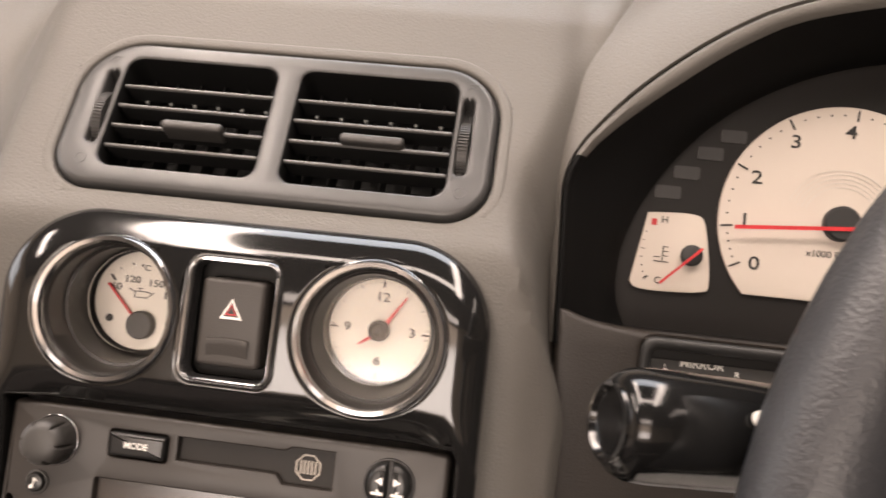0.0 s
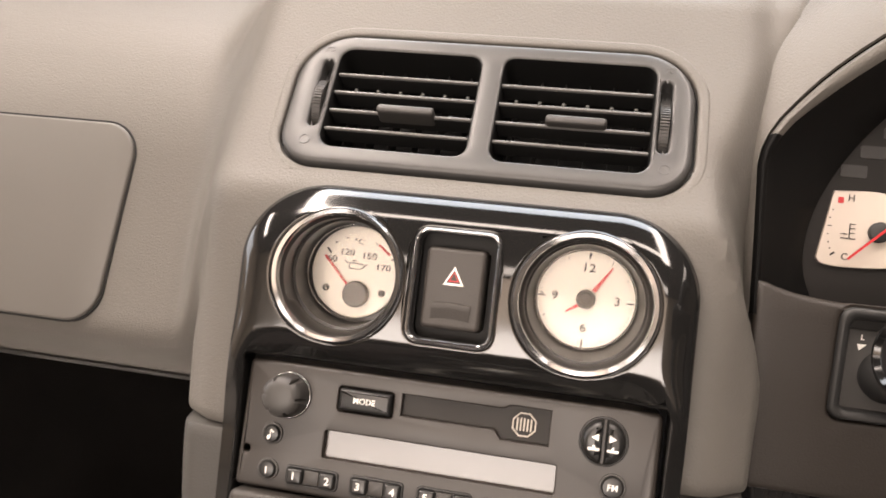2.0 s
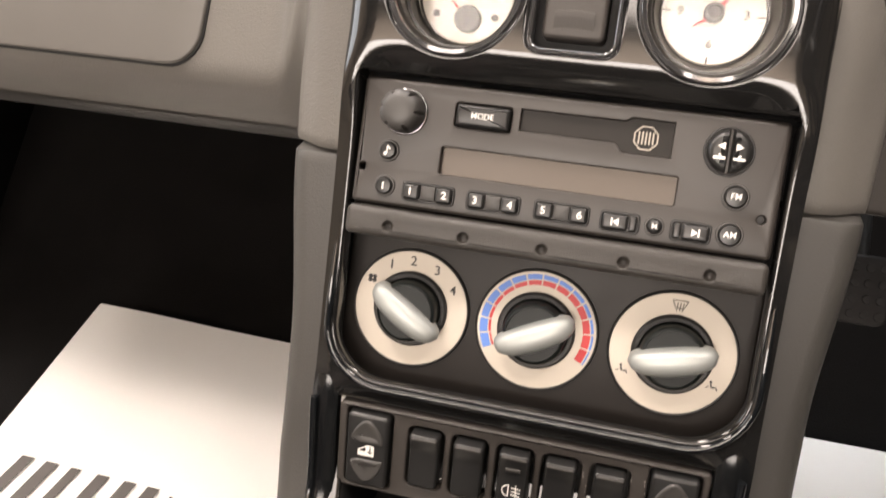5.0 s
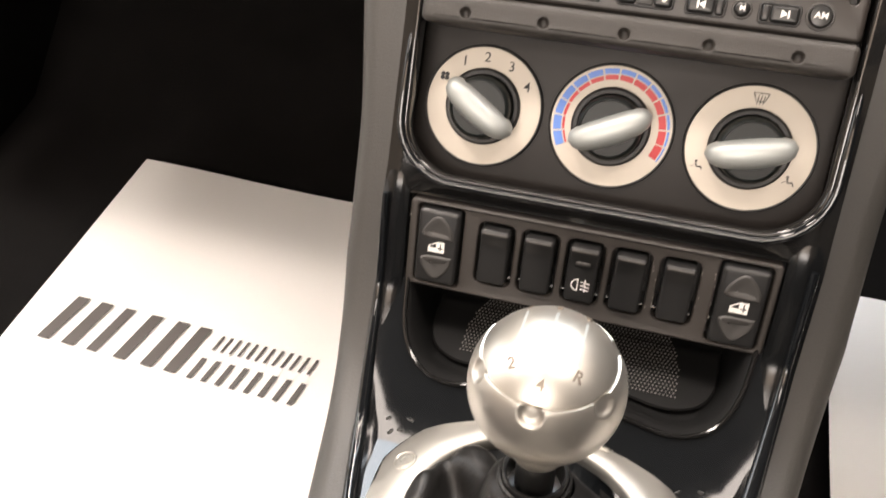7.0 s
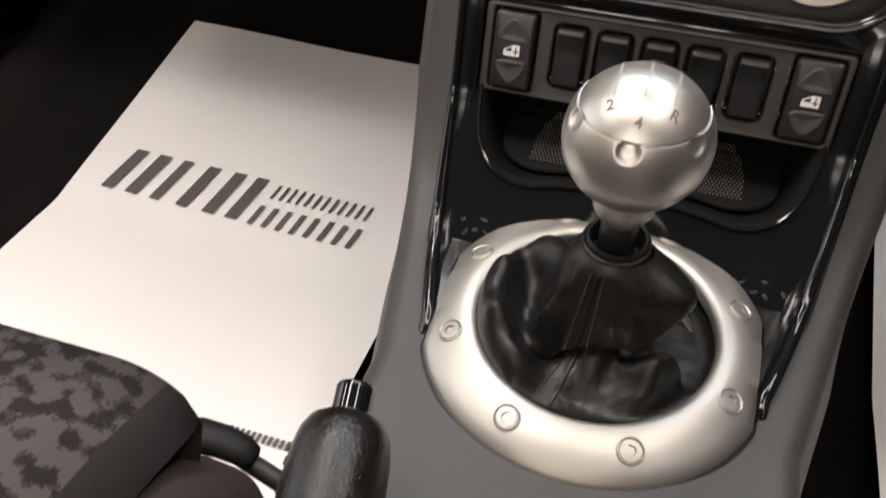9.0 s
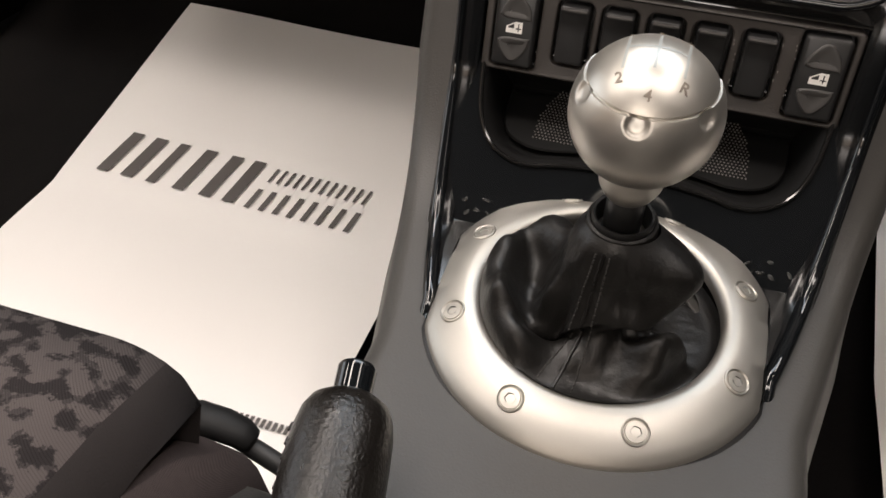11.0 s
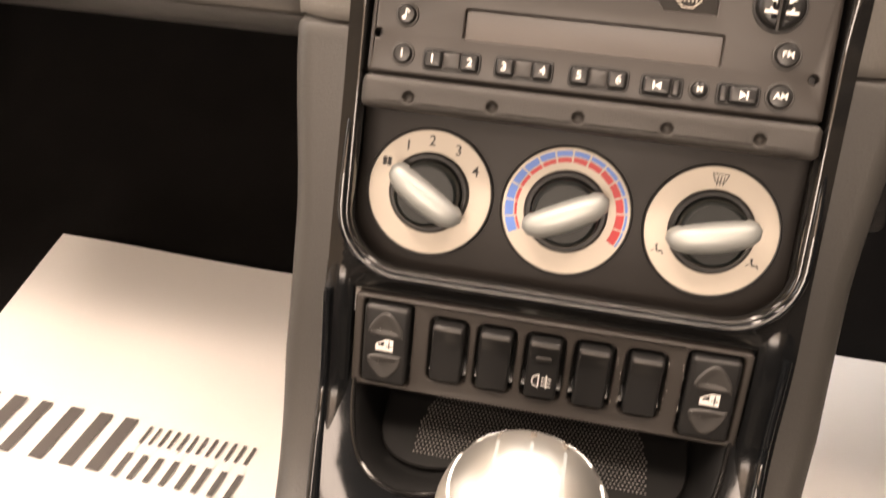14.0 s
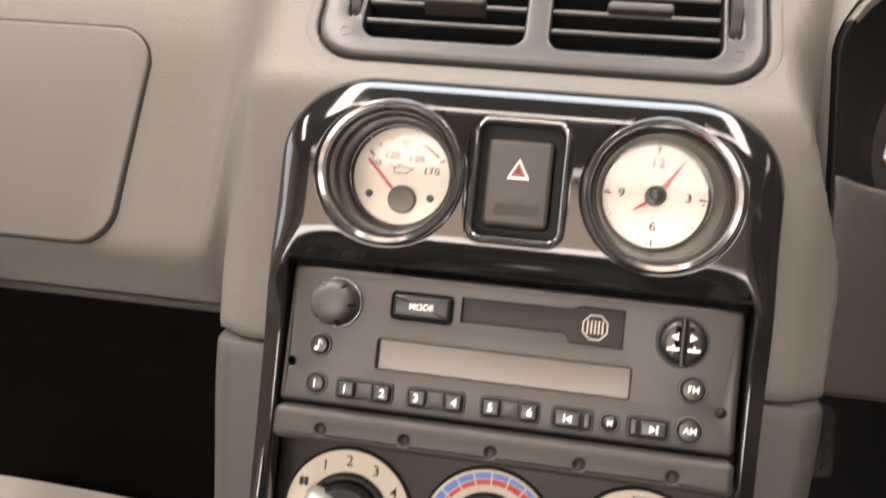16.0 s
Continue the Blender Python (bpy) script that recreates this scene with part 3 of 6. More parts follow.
def fascia_edge(x, y):
    """Distance in from the trim's outer edge."""
    ax, hw = abs(x - FAS_CX), fascia_half(y)
    if y > FAS_TOP - FAS_R and ax > hw - FAS_R:
        return FAS_R - math.hypot(ax - hw + FAS_R, y - FAS_TOP + FAS_R)
    return min(hw - ax, FAS_TOP - y)


def fascia_roll(y):
    """Width and depth of the rolled outer edge, wide round the gauges and narrow on the rails."""
    k = smooth(-0.018, -0.068, y)
    return 0.0150 - 0.0145 * k, 0.0090 - 0.0086 * k


def fascia_base(x, y):
    """The face curls back at its top, tucks under over the radio and runs on into the side rails."""
    top = 0.005 - 0.0085 * max(0.0, (y - 0.002) / 0.038) ** 2 - 0.4 * min(y, 0.0) ** 2
    rail = -0.0036 + 0.0349 * (y + 0.1328)
    mid = (1 - smooth(0.074, 0.098, abs(x - FAS_CX))) * (1 - smooth(-0.040, -0.066, y))
    z = top + (rail - top) * smooth(-0.026, -0.078, y) * (1 - mid)
    chin = 0.0065 * max(0.0, (-0.181 - y) / 0.0138) ** 2 * (1 - smooth(0.070, 0.096, abs(x - FAS_CX)))
    z -= 0.24 * max(0.0, abs(x - FAS_CX) - 0.0950) * smooth(-0.034, -0.070, y)
    return z - chin - 0.0066 * max(0.0, (-0.0250 - y) / 0.0150) ** 2 * mid


def fascia_height(x, y):
    w, h = fascia_roll(y)
    d = max(0.0, fascia_edge(x, y)) / w
    return fascia_base(x, y) - (h * (1 - math.sqrt(max(0.0, 1 - (1 - d) ** 2))) if d < 1 else 0.0)


def fascia():
    f = thing("gauge_fascia", "gloss black one-piece trim round gauges, radio and heater", "fascia panel", FAS)
    side = [FAS_FOOT + (FAS_TOP - FAS_R - FAS_FOOT) * i / 46 for i in range(46)]
    top = fascia_half(FAS_TOP) - FAS_R
    arc = [(FAS_R * math.cos(radians(a)), FAS_TOP - FAS_R + FAS_R * math.sin(radians(a))) for a in range(0, 91, 5)]
    outer = [(FAS_CX + fascia_half(y), y) for y in side] + [(FAS_CX + top + a, b) for a, b in arc]
    outer += [(FAS_CX + top - 2 * top * i / 30, FAS_TOP) for i in range(1, 30)]
    outer += [(FAS_CX - top - a, b) for a, b in arc[::-1]] + [(FAS_CX - fascia_half(y), y) for y in side[::-1]]
    tall = HOLE_TOP - HOLE_FOOT
    holes = [circle(29.4 * mm, 56, GX, -0.4 * mm), circle(29.9 * mm, 56, CX, -0.4 * mm), rrect(36 * mm, 48 * mm, 5 * mm, 6, 0, 0)]
    holes.append(rrect(189 * mm, tall, (2 * mm, 2 * mm, 26 * mm, 26 * mm), 10, 1.6 * mm, (HOLE_TOP + HOLE_FOOT) / 2))
    dense = []
    for a, b in zip(holes[3], holes[3][1:] + holes[3][:1]):
        k = max(1, int(math.hypot(b[0] - a[0], b[1] - a[1]) / 0.004))
        dense += [(a[0] + (b[0] - a[0]) * t / k, a[1] + (b[1] - a[1]) * t / k) for t in range(k)]
    holes[3] = dense
    bm = plate(outer, holes, -0.030, 0.005, 0.0, (0.003, 0.003, 0.003, 0.002), 5, hole_z0=-0.012, fill=0.0022, roll=fascia_roll)
    flat = [abs(v.co.z - 0.005) < 1e-6 for v in bm.verts]
    for v in bm.verts:
        if v.co.z > -0.008:
            v.co.z += fascia_height(v.co.x, v.co.y) - 0.005
        elif fascia_edge(v.co.x, v.co.y) < 1e-4:
            v.co.z = min(v.co.z, fascia_height(v.co.x, v.co.y) - 0.004)
    face = part("panel", bm, smoke_mat, f, "gloss smoked black lacquered face", None, 60).data
    normals = []
    e = 2e-4
    for v, on_face in zip(face.vertices, flat):
        x, y = v.co.x, v.co.y
        calm = 1 - smooth(-0.030, -0.060, y)
        slope = [(f(x - e, y) - f(x + e, y), f(x, y - e) - f(x, y + e)) for f in (fascia_height, fascia_base)]
        gx, gy = [(calm * a + (1 - calm) * b) / (2 * e) for a, b in zip(*slope)]
        if on_face and fascia_edge(x, y) > 3e-4 or calm < 0.2 and v.co.z > -0.012 and fascia_edge(x, y) < 3e-4:
            normals.append(Vector((gx, gy, 1)).normalized())
        else:
            normals.append(v.normal.copy())
    face.normals_split_custom_set_from_vertices(normals)
    for x, r in ((GX, 29.4), (CX, 29.9)):
        rim = lathe([(r * mm + 0.0022, -0.001), (r * mm + 0.0016, 0.0042), (r * mm + 0.0002, 0.0058), (r * mm - 0.0015, 0.0054), (r * mm - 0.002, 0.003), (r * mm - 0.002, -0.004)], 64)
        for v in rim.verts:
            v.co.z += (fascia_base(v.co.x + x, v.co.y) - 0.005) * 0.9
        part("rim", rim, rim_mat, f, "polished dark rim", T((x, -0.4 * mm, 0)))
    rim = plate(rrect(39 * mm, 51 * mm, 6.2 * mm, 6), [rrect(34.5 * mm, 46.5 * mm, 4.5 * mm, 6)], -0.004, 0.0056, 0.0016, 0.0016, 4)
    for v in rim.verts:
        v.co.z += (fascia_base(v.co.x, v.co.y) - 0.005) * 0.9
    part("rim", rim, rim_mat, f, "polished dark rim")


fascia()


def dial_ticks(n, r0, r1, w, a0, a1, every=1, w2=None, r2=None):
    polys = []
    for i in range(n + 1):
        a = radians(a0 + (a1 - a0) * i / n)
        big = i % every == 0
        ra, ww = (r2 or r0, w2 or w) if big else (r0, w)
        polys.append(bar(ra * math.cos(a), ra * math.sin(a), r1 * math.cos(a), r1 * math.sin(a), ww))
    return flat_mark(polys)


def sleeve(profile, dx, dy, depth):
    """Turned sleeve whose deep end is set off sideways."""
    bm = lathe(profile, 72)
    for v in bm.verts:
        s = min(1.0, max(0.0, -v.co.z / depth))
        if v.co.z > -0.004:
            v.co.z += min(0.0, fascia_base(0.06, v.co.y) - 0.005)
        v.co.x += dx * s
        v.co.y += dy * s
    return bm


def clear_glass():
    """Thin clear lens: see-through, with a mirror's gloss by Fresnel."""
    m = bpy.data.materials.new("clear_lens_glass")
    m.use_nodes = True
    nt = m.node_tree
    nt.nodes.remove(nt.nodes["Principled BSDF"])
    mix, seen, gloss, fres = [nt.nodes.new(k) for k in ("ShaderNodeMixShader", "ShaderNodeBsdfTransparent", "ShaderNodeBsdfGlossy", "ShaderNodeFresnel")]
    gloss.inputs["Roughness"].default_value = 0.06
    fres.inputs["IOR"].default_value = 1.35
    nt.links.new(fres.outputs[0], mix.inputs[0])
    nt.links.new(seen.outputs[0], mix.inputs[1])
    nt.links.new(gloss.outputs[0], mix.inputs[2])
    nt.links.new(mix.outputs[0], nt.nodes["Material Output"].inputs[0])
    return m


lens_mat = clear_glass()


def lens(g, r, z):
    """Flat clear glass over a dial."""
    ob = part("lens", lathe([(0, 0.0), (r, 0.0), (r, -0.0010), (0, -0.0010)], 64), lens_mat, g, "clear glass lens", T((0, 0, z)) @ Matrix.Rotation(radians(-1.0), 4, "X"))
    ob.visible_shadow = False


def oil_gauge():
    d = 0.0365
    k = 1.14
    g = thing("oil_gauge", "cream oil temperature gauge deep in a black tube", "gauge", FAS @ T((GX - 2.4 * mm, 1.8 * mm, 0)))
    R = 28.2 * mm
    part("tube", sleeve([(R, 0.003), (R - 0.001, 0.0012), (R - 0.002, 0.0), (R - 0.0022, -0.013), (R - 0.0034, -0.0135), (R - 0.0036, -d), (0, -d)], -2.4 * mm, 2.2 * mm, d), sleeve_mat, g, "black sleeve", T((2.4 * mm, -2.2 * mm, 0)))
    part("dial", solid(circle(22.4 * mm, 64), -d, -d + 0.003, 0.0008), dial_mat, g, "cream dial face")
    z = -d + 0.0031
    hub = (1.5 * k * mm, -9.5 * k * mm)
    part("hub", shift(lathe([(5.6 * k * mm, 0), (5.6 * k * mm, 0.003), (5.0 * k * mm, 0.0036), (0, 0.0036)], 32), T((*hub, z))), dark_mat, g, "dark grey pointer hub")
    part("pointer", flat_mark([bar(hub[0] - 3.5 * k * mm, hub[1] + 3 * k * mm, -13.8 * k * mm, 5.8 * k * mm, 0.9 * k * mm)], 0.0006), red_mat, g, "red pointer", T((0, 0, z + 0.0012)))
    for x in (-12.3, 12.6):
        part("screw", shift(lathe([(1.5 * k * mm, 0), (1.5 * k * mm, 0.0006), (1.0 * k * mm, 0.0009), (0, 0.0006)], 16), T((x * k * mm, -8.0 * k * mm, z))), dark_mat, g, "small dark screw")
    for s, x, y, h in (("60", -11.0, 4.6, 4.0), ("120", -4.6, 8.0, 3.9), ("150", 5.4, 7.2, 3.9), ("170", 12.0, 2.8, 3.9), ("°C", 0.3, 13.0, 3.2)):
        lettering(s, h * k * mm, g, mark_mat, T((x * k * mm, y * k * mm, z + 0.0001)), 0.00003, name="numeral", squash=1.18)
    polys = [bar(-13.6 * k * mm, 9.2 * k * mm, -11.6 * k * mm, 7.0 * k * mm, 0.8 * k * mm), bar(15.2 * k * mm, 6.2 * k * mm, 17 * k * mm, 8.0 * k * mm, 0.5 * k * mm)]
    for x, y in ((-9.8, 11.9), (-5.0, 14.2), (8.2, 13.0)):
        polys.append(circle(0.4 * k * mm, 8, x * k * mm, y * k * mm))
    part("scale", flat_mark(polys), mark_mat, g, "", T((0, 0, z)))
    part("red_band", flat_mark([bar(9.2 * k * mm, 12.6 * k * mm, 14.4 * k * mm, 8.6 * k * mm, 1.0 * k * mm)]), redprint_mat, g, "red warning band", T((0, 0, z)))
    can = [bar(-3 * k * mm, 3.6 * k * mm, -3 * k * mm, 1.2 * k * mm, 0.35 * k * mm), bar(-3 * k * mm, 1.2 * k * mm, 2 * k * mm, 1.2 * k * mm, 0.35 * k * mm), bar(2 * k * mm, 1.2 * k * mm, 5 * k * mm, 3.6 * k * mm, 0.35 * k * mm), bar(-3 * k * mm, 3.6 * k * mm, 2 * k * mm, 3.6 * k * mm, 0.35 * k * mm), bar(2 * k * mm, 3.6 * k * mm, 4 * k * mm, 3.0 * k * mm, 0.35 * k * mm), bar(-5.4 * k * mm, 4.4 * k * mm, -3 * k * mm, 3.2 * k * mm, 0.35 * k * mm), bar(-1 * k * mm, 3.6 * k * mm, -1 * k * mm, 4.8 * k * mm, 0.35 * k * mm), bar(-2 * k * mm, 4.8 * k * mm, 0.2 * k * mm, 4.8 * k * mm, 0.35 * k * mm)]
    part("oil_can_mark", flat_mark(can), mark_mat, g, "printed oil can mark", T((0, 0, z)))

    lens(g, 22.6 * mm, -d + 0.0085)


oil_gauge()


def clock():
    d = 0.0245
    k = 1.035
    g = thing("clock", "cream analogue clock with red pointers in a black sleeve", "clock", FAS @ T((CX - 0.3 * mm, 1.5 * mm, 0)))
    R = 28.7 * mm
    part("tube", sleeve([(R, 0.003), (R - 0.001, 0.0012), (R - 0.002, 0.0), (R - 0.0024, -0.005), (R - 0.0034, -0.0054), (R - 0.0060, -d), (0, -d)], -0.3 * mm, 1.9 * mm, d), sleeve_mat, g, "black sleeve", T((0.3 * mm, -1.9 * mm, 0)))
    part("dial", solid(circle(21.9 * mm, 64), -d, -d + 0.002, 0.0006), dial_mat, g, "cream dial face")
    z = -d + 0.0021
    part("scale", dial_ticks(60, 19.4 * k * mm, 20.0 * k * mm, 0.35 * k * mm, 0, 354, 5, 0.5 * k * mm, 18.8 * k * mm), mark_mat, g, "", T((0, 0, z)))
    for q in range(4):
        part("quarter_mark", flat_mark([bar(17.6 * k * mm, 0, 20.6 * k * mm, 0, 0.7 * k * mm)]), mark_mat, g, "", T((0, 0, z)) @ Matrix.Rotation(math.pi / 2 * q, 4, "Z"))
    for s, x, y in (("12", 0, 13.6), ("3", 13.4, 0.2), ("6", 0, -12.6), ("9", -13.6, 0.2)):
        lettering(s, 5.2 * k * mm, g, mark_mat, T((x * k * mm, y * k * mm, z + 0.0001)), 0.00004, name="numeral", squash=1.2)
    part("minute_pointer", flat_mark([[(2.2 * k * mm, 4.2 * k * mm), (3.8 * k * mm, 3.0 * k * mm), (10.6 * k * mm, 14.4 * k * mm), (10.0 * k * mm, 14.8 * k * mm)]], 0.0006), red_mat, g, "red pointer", T((0, 0, z + 0.002)))
    part("hour_pointer", flat_mark([[(-3.6 * k * mm, -2.2 * k * mm), (-2.4 * k * mm, -3.4 * k * mm), (-8.2 * k * mm, -6.6 * k * mm), (-8.6 * k * mm, -6.2 * k * mm)]], 0.0006), red_mat, g, "red pointer", T((0, 0, z + 0.0012)))
    part("hub", lathe([(4.2 * k * mm, z), (4.2 * k * mm, z + 0.004), (3.9 * k * mm, z + 0.0050), (3.0 * k * mm, z + 0.0052), (2.6 * k * mm, z + 0.0046), (1.6 * k * mm, z + 0.0050), (0, z + 0.0056)], 32), sleeve_mat, g, "gloss black cap")

    lens(g, 22.4 * mm, -d + 0.0095)


clock()


def hazard_switch():
    h = thing("hazard_switch", "dark grey hazard rocker switch with a red triangle", "switch", FAS)
    part("well", plate(rrect(35 * mm, 47 * mm, 4.6 * mm, 6), [rrect(27.4 * mm, 36.4 * mm, 3 * mm, 6, 0, -0.8 * mm)], -0.016, -0.008), pitch_mat, h, "black well")
    part("rocker", solid(rrect(26.6 * mm, 35.6 * mm, 2.6 * mm, 6, -0.4 * mm, -0.8 * mm), -0.018, 0.0015, 0.002, 4), switch_mat, h, "dark grey rocker")
    lip = [(x, -7.6 * mm + 0.8 * mm * math.cos(x / 8.5e-3 * 1.5)) for x in [(-8.5 + i * 17 / 12) * mm for i in range(13)]]
    rows = [[(x, y - dy, 0.0015 + dz) for x, y in lip] for dy, dz in ((-0.3 * mm, 0.0001), (0, 0.0016), (0.8 * mm, 0.0018), (3 * mm, 0.0012), (7 * mm, 0.0001))]
    part("finger_lip", grid(rows), switch_mat, h, "shallow finger lip", T((-0.4 * mm, 0, 0)))

    def tri(s, y):
        return [(0, y + s * 1.0), (-s * 0.95, y - s * 0.7), (s * 0.95, y - s * 0.7)]
    c = 3.0 * mm
    part("outer_triangle", plate(tri(4.9 * mm, c), [tri(3.5 * mm, c)], 0, 0.0003), white_mat, h, "white outlined triangle", T((-0.4 * mm, 1.2 * mm, 0.0015)))
    part("inner_triangle", plate(tri(2.6 * mm, c), [tri(1.9 * mm, c)], 0, 0.0003), redprint_mat, h, "red triangle", T((-0.4 * mm, 1.2 * mm, 0.0015)))


hazard_switch()


# ---------- centre stack: surround, radio, strip, heater ----------
SUR = face_frame(18, 0.016, 0.359)
RAD = face_frame(22, 0.031, 0.406)
KNB = face_frame(18, 0.036, 0.359)
SWI = face_frame(10, -0.008, 0.2745)


panel_mat = plastic("brown_black_panel", (0.012, 0.0098, 0.0085), 0.5, 1500, 0.1, 0.12, 0.35)


def pinch(y):
    """How far the console has narrowed towards the gear lever, 0 to 1."""
    k = min(1.0, max(0.0, (-0.012 - y) / 0.104))
    return 0.5 * k + 0.5 * k * k


def surround():
    s = thing("console_surround", "dark heater panel with gloss black lip and side strips", "console trim", SUR)
    hole = rrect(189 * mm, 147 * mm, (2 * mm, 2 * mm, 26 * mm, 26 * mm), 10, 1.5 * mm, 22.5 * mm)
    part("lower_lip", lip_band(hole), gloss_mat, s, "rolled bright lip")
    part("heater_panel", solid(rrect(194 * mm, 84 * mm, (2 * mm, 2 * mm, 24 * mm, 24 * mm), 8, 1 * mm, -22 * mm), -0.006, 0.0, 0.001), panel_mat, s, "dark brown-grey heater panel", SUR.inverted() @ KNB)
    # gloss side strips that run on down beside the switches
    line = rounded([(0.0005, 0.3090), (-0.0022, 0.3035), (-0.0060, 0.290), (-0.0102, 0.262), (-0.014, 0.247), (-0.040, 0.214), (-0.058, 0.1945), (-0.074, 0.1888), (-0.098, 0.1864), (-0.118, 0.1838), (-0.128, 0.176)], 3)
    line = along(line, 90)
    for sx in (-1, 1):
        rows = []
        for y, z in line:
            xo = 0.1026 + sx * 0.0010 * smooth(0.20, 0.29, z) + 0.001 * (1 - smooth(0.20, 0.29, z)) - 0.024 * pinch(y)
            xi = 0.0880 - 0.014 * pinch(y)
            rows.append([(sx * xi, y + 0.006, z - 0.002)] + [(sx * (xi + (xo - xi) * (i / 12)), y + 0.0020 * (2 * i / 12 - 1) ** 2 - 0.0010 + 0.0012 * (i / 12) ** 2, z - 0.0010 * (2 * i / 12 - 1) ** 2) for i in range(13)] + [(sx * (xo + 0.0005), y + 0.02, z)])
        part("side_strip", grid(rows), strip_gloss_mat, s, "gloss black side strip", SUR.inverted())


def lip_band(hole):
    """Raised bead round the lower half of the opening, fading up the sides."""
    low = [p for p in inset(hole, -0.0035) if p[1] < -20 * mm]
    up = [0.050 - 0.005 * i for i in range(14)]
    pts = [(low[0][0], y) for y in up] + low + [(low[-1][0], y) for y in up[::-1]]
    pts = [(x, y, 0.0002 - 0.0040 * smooth(-0.018, 0.040, y)) for x, y in pts]
    return tube(pts, [0.0020 - 0.0012 * smooth(-0.02, 0.04, p[1]) for p in pts], 12)


surround()


def radio():
    r = thing("car_radio", "dark grey cassette radio with round push buttons", "car radio", RAD)
    outer = rrect(185 * mm, 57.5 * mm, 2.5 * mm, 4, 1.4 * mm, 12.3 * mm)
    disp = rrect(103.5 * mm, 12.4 * mm, 1 * mm, 3, 0.3 * mm, 7.1 * mm)
    slot = [(-18 * mm, 24.4 * mm), (24 * mm, 24.4 * mm), (27 * mm, 20.6 * mm), (47.6 * mm, 20.6 * mm), (47.6 * mm, 35.8 * mm), (30 * mm, 35.8 * mm), (27 * mm, 34 * mm), (-18 * mm, 34 * mm)]
    mode = rrect(25.6 * mm, 11.2 * mm, 1.6 * mm, 4, -34.6 * mm, 28.2 * mm)
    holes = [disp, slot, mode]
    for x, y in ((-87.5, 0), (87.7, 0)):
        holes.append(circle(1.9 * mm, 16, x * mm, y * mm))
    part("faceplate", plate(outer, holes, -0.03, 0.0, 0.002, 0.0007, 3, hole_z0=-0.006), radio_mat, r, "dark grey moulded faceplate")
    part("display", solid(inset(disp, -0.0004), -0.006, -0.0036), screen_mat, r, "smoked blank display window")
    part("cassette_flap", solid(slot, -0.008, -0.0034), flap_mat, r, "dark cassette flap")
    part("chassis", solid(inset(outer, 0.003), -0.06, -0.0062), black_mat, r, "black chassis")
    oct_o = [(5.6 * mm * math.cos(radians(22.5 + 45 * i)), 5.6 * mm * math.sin(radians(22.5 + 45 * i))) for i in range(8)]
    part("badge", plate(oct_o, [inset(oct_o, 0.0006)], 0, 0.0003), badge_mat, r, "pale octagon outline badge", T((36.4 * mm, 28.0 * mm, -0.0034)))
    part("badge_bars", flat_mark([bar(x * mm, -2.7 * mm, x * mm, 2.7 * mm, 0.7 * mm) for x in (-3.0, -1.5, 0.0, 1.5, 3.0)]), badge_mat, r, "plain pale bars", T((36.4 * mm, 28.0 * mm, -0.0034)))
    # volume knob: domed, six notches in its upper shoulder
    kb, loops, n = bmesh.new(), [], 96
    for rr, z in ((9.5, 0), (9.5, 4), (9.4, 8), (9.1, 10.4), (8.4, 12.0), (7.2, 12.9), (5.4, 13.5), (3.0, 13.8), (0.6, 13.9)):
        lp = []
        for i in range(n):
            a = 2 * math.pi * i / n
            cutn = max(0.0, math.cos(6 * a + 0.5)) ** 14 * smooth(3, 9, z) * 1.7
            q = (rr - cutn * min(1.0, max(0.0, (rr - 7.3) / 1.6))) * mm
            lp.append(kb.verts.new((q * math.cos(a), q * math.sin(a), (z - cutn * 0.6 * smooth(6.5, 9.0, rr)) * mm)))
        if loops:
            bridge(kb, loops[-1], lp)
        loops.append(lp)
    kb.faces.new(loops[-1])
    knob = part("volume_knob", kb, dark_mat, r, "notched dark volume knob", T((-70.3 * mm, 26.5 * mm, 0)))
    part("collar", plate(circle(10.6 * mm, 48), [circle(9.6 * mm, 48)], 0, 0.0014, 0.0005, 0.0004), rim_mat, knob, "thin polished collar")
    b = part("mode_button", solid(inset(mode, 0.0008), -0.006, 0.0022, 0.0016, 4), button_mat, r, "black mode button")
    lettering("MODE", 3.7 * mm, b, white_mat, T((-34.6 * mm, 28.2 * mm, 0.0023)), 0.00003, squash=0.98)

    def round_button(name, x, y, rad, text="", size=3.6):
        q = part(name, lathe([(rad, -0.001), (rad, 0.0018), (rad - 0.0006, 0.0026), (rad * 0.5, 0.0029), (0, 0.003)], 32), button_mat, r, "round black button", T((x * mm, y * mm, 0)))
        part("ring", plate(circle(rad + 0.0011, 32), [circle(rad + 0.0001, 32)], -0.0002, 0.0010, 0.0004, 0.0003), dark_mat, q)
        if text:
            lettering(text, size * mm, q, white_mat, T((0, 0, 0.003)), 0.00003)
        return q
    note = round_button("sound_button", -75.8, 8.4, 3.9 * mm)
    part("note_mark", flat_mark([circle(0.9 * mm, 12, -0.7 * mm, -1.5 * mm), bar(0, -1.5 * mm, 0, 2 * mm, 0.5 * mm), bar(0, 2 * mm, 1.5 * mm, 0.8 * mm, 0.6 * mm)]), white_mat, note, "", T((0, 0, 0.0030)))
    power = round_button("power_button", -75.7, -7.6, 3.9 * mm)
    part("power_mark", flat_mark([bar(0, -1.6 * mm, 0, 1.6 * mm, 0.6 * mm)]), white_mat, power, "", T((0, 0, 0.0030)))
    round_button("band_button", 76.1, 8.1, 4.6 * mm, "FM", 3.7)
    round_button("band_button", 76.1, -7.9, 4.6 * mm, "AM", 3.7)
    round_button("memory_button", 45.4, -8.7, 3.1 * mm, "M", 3.2)
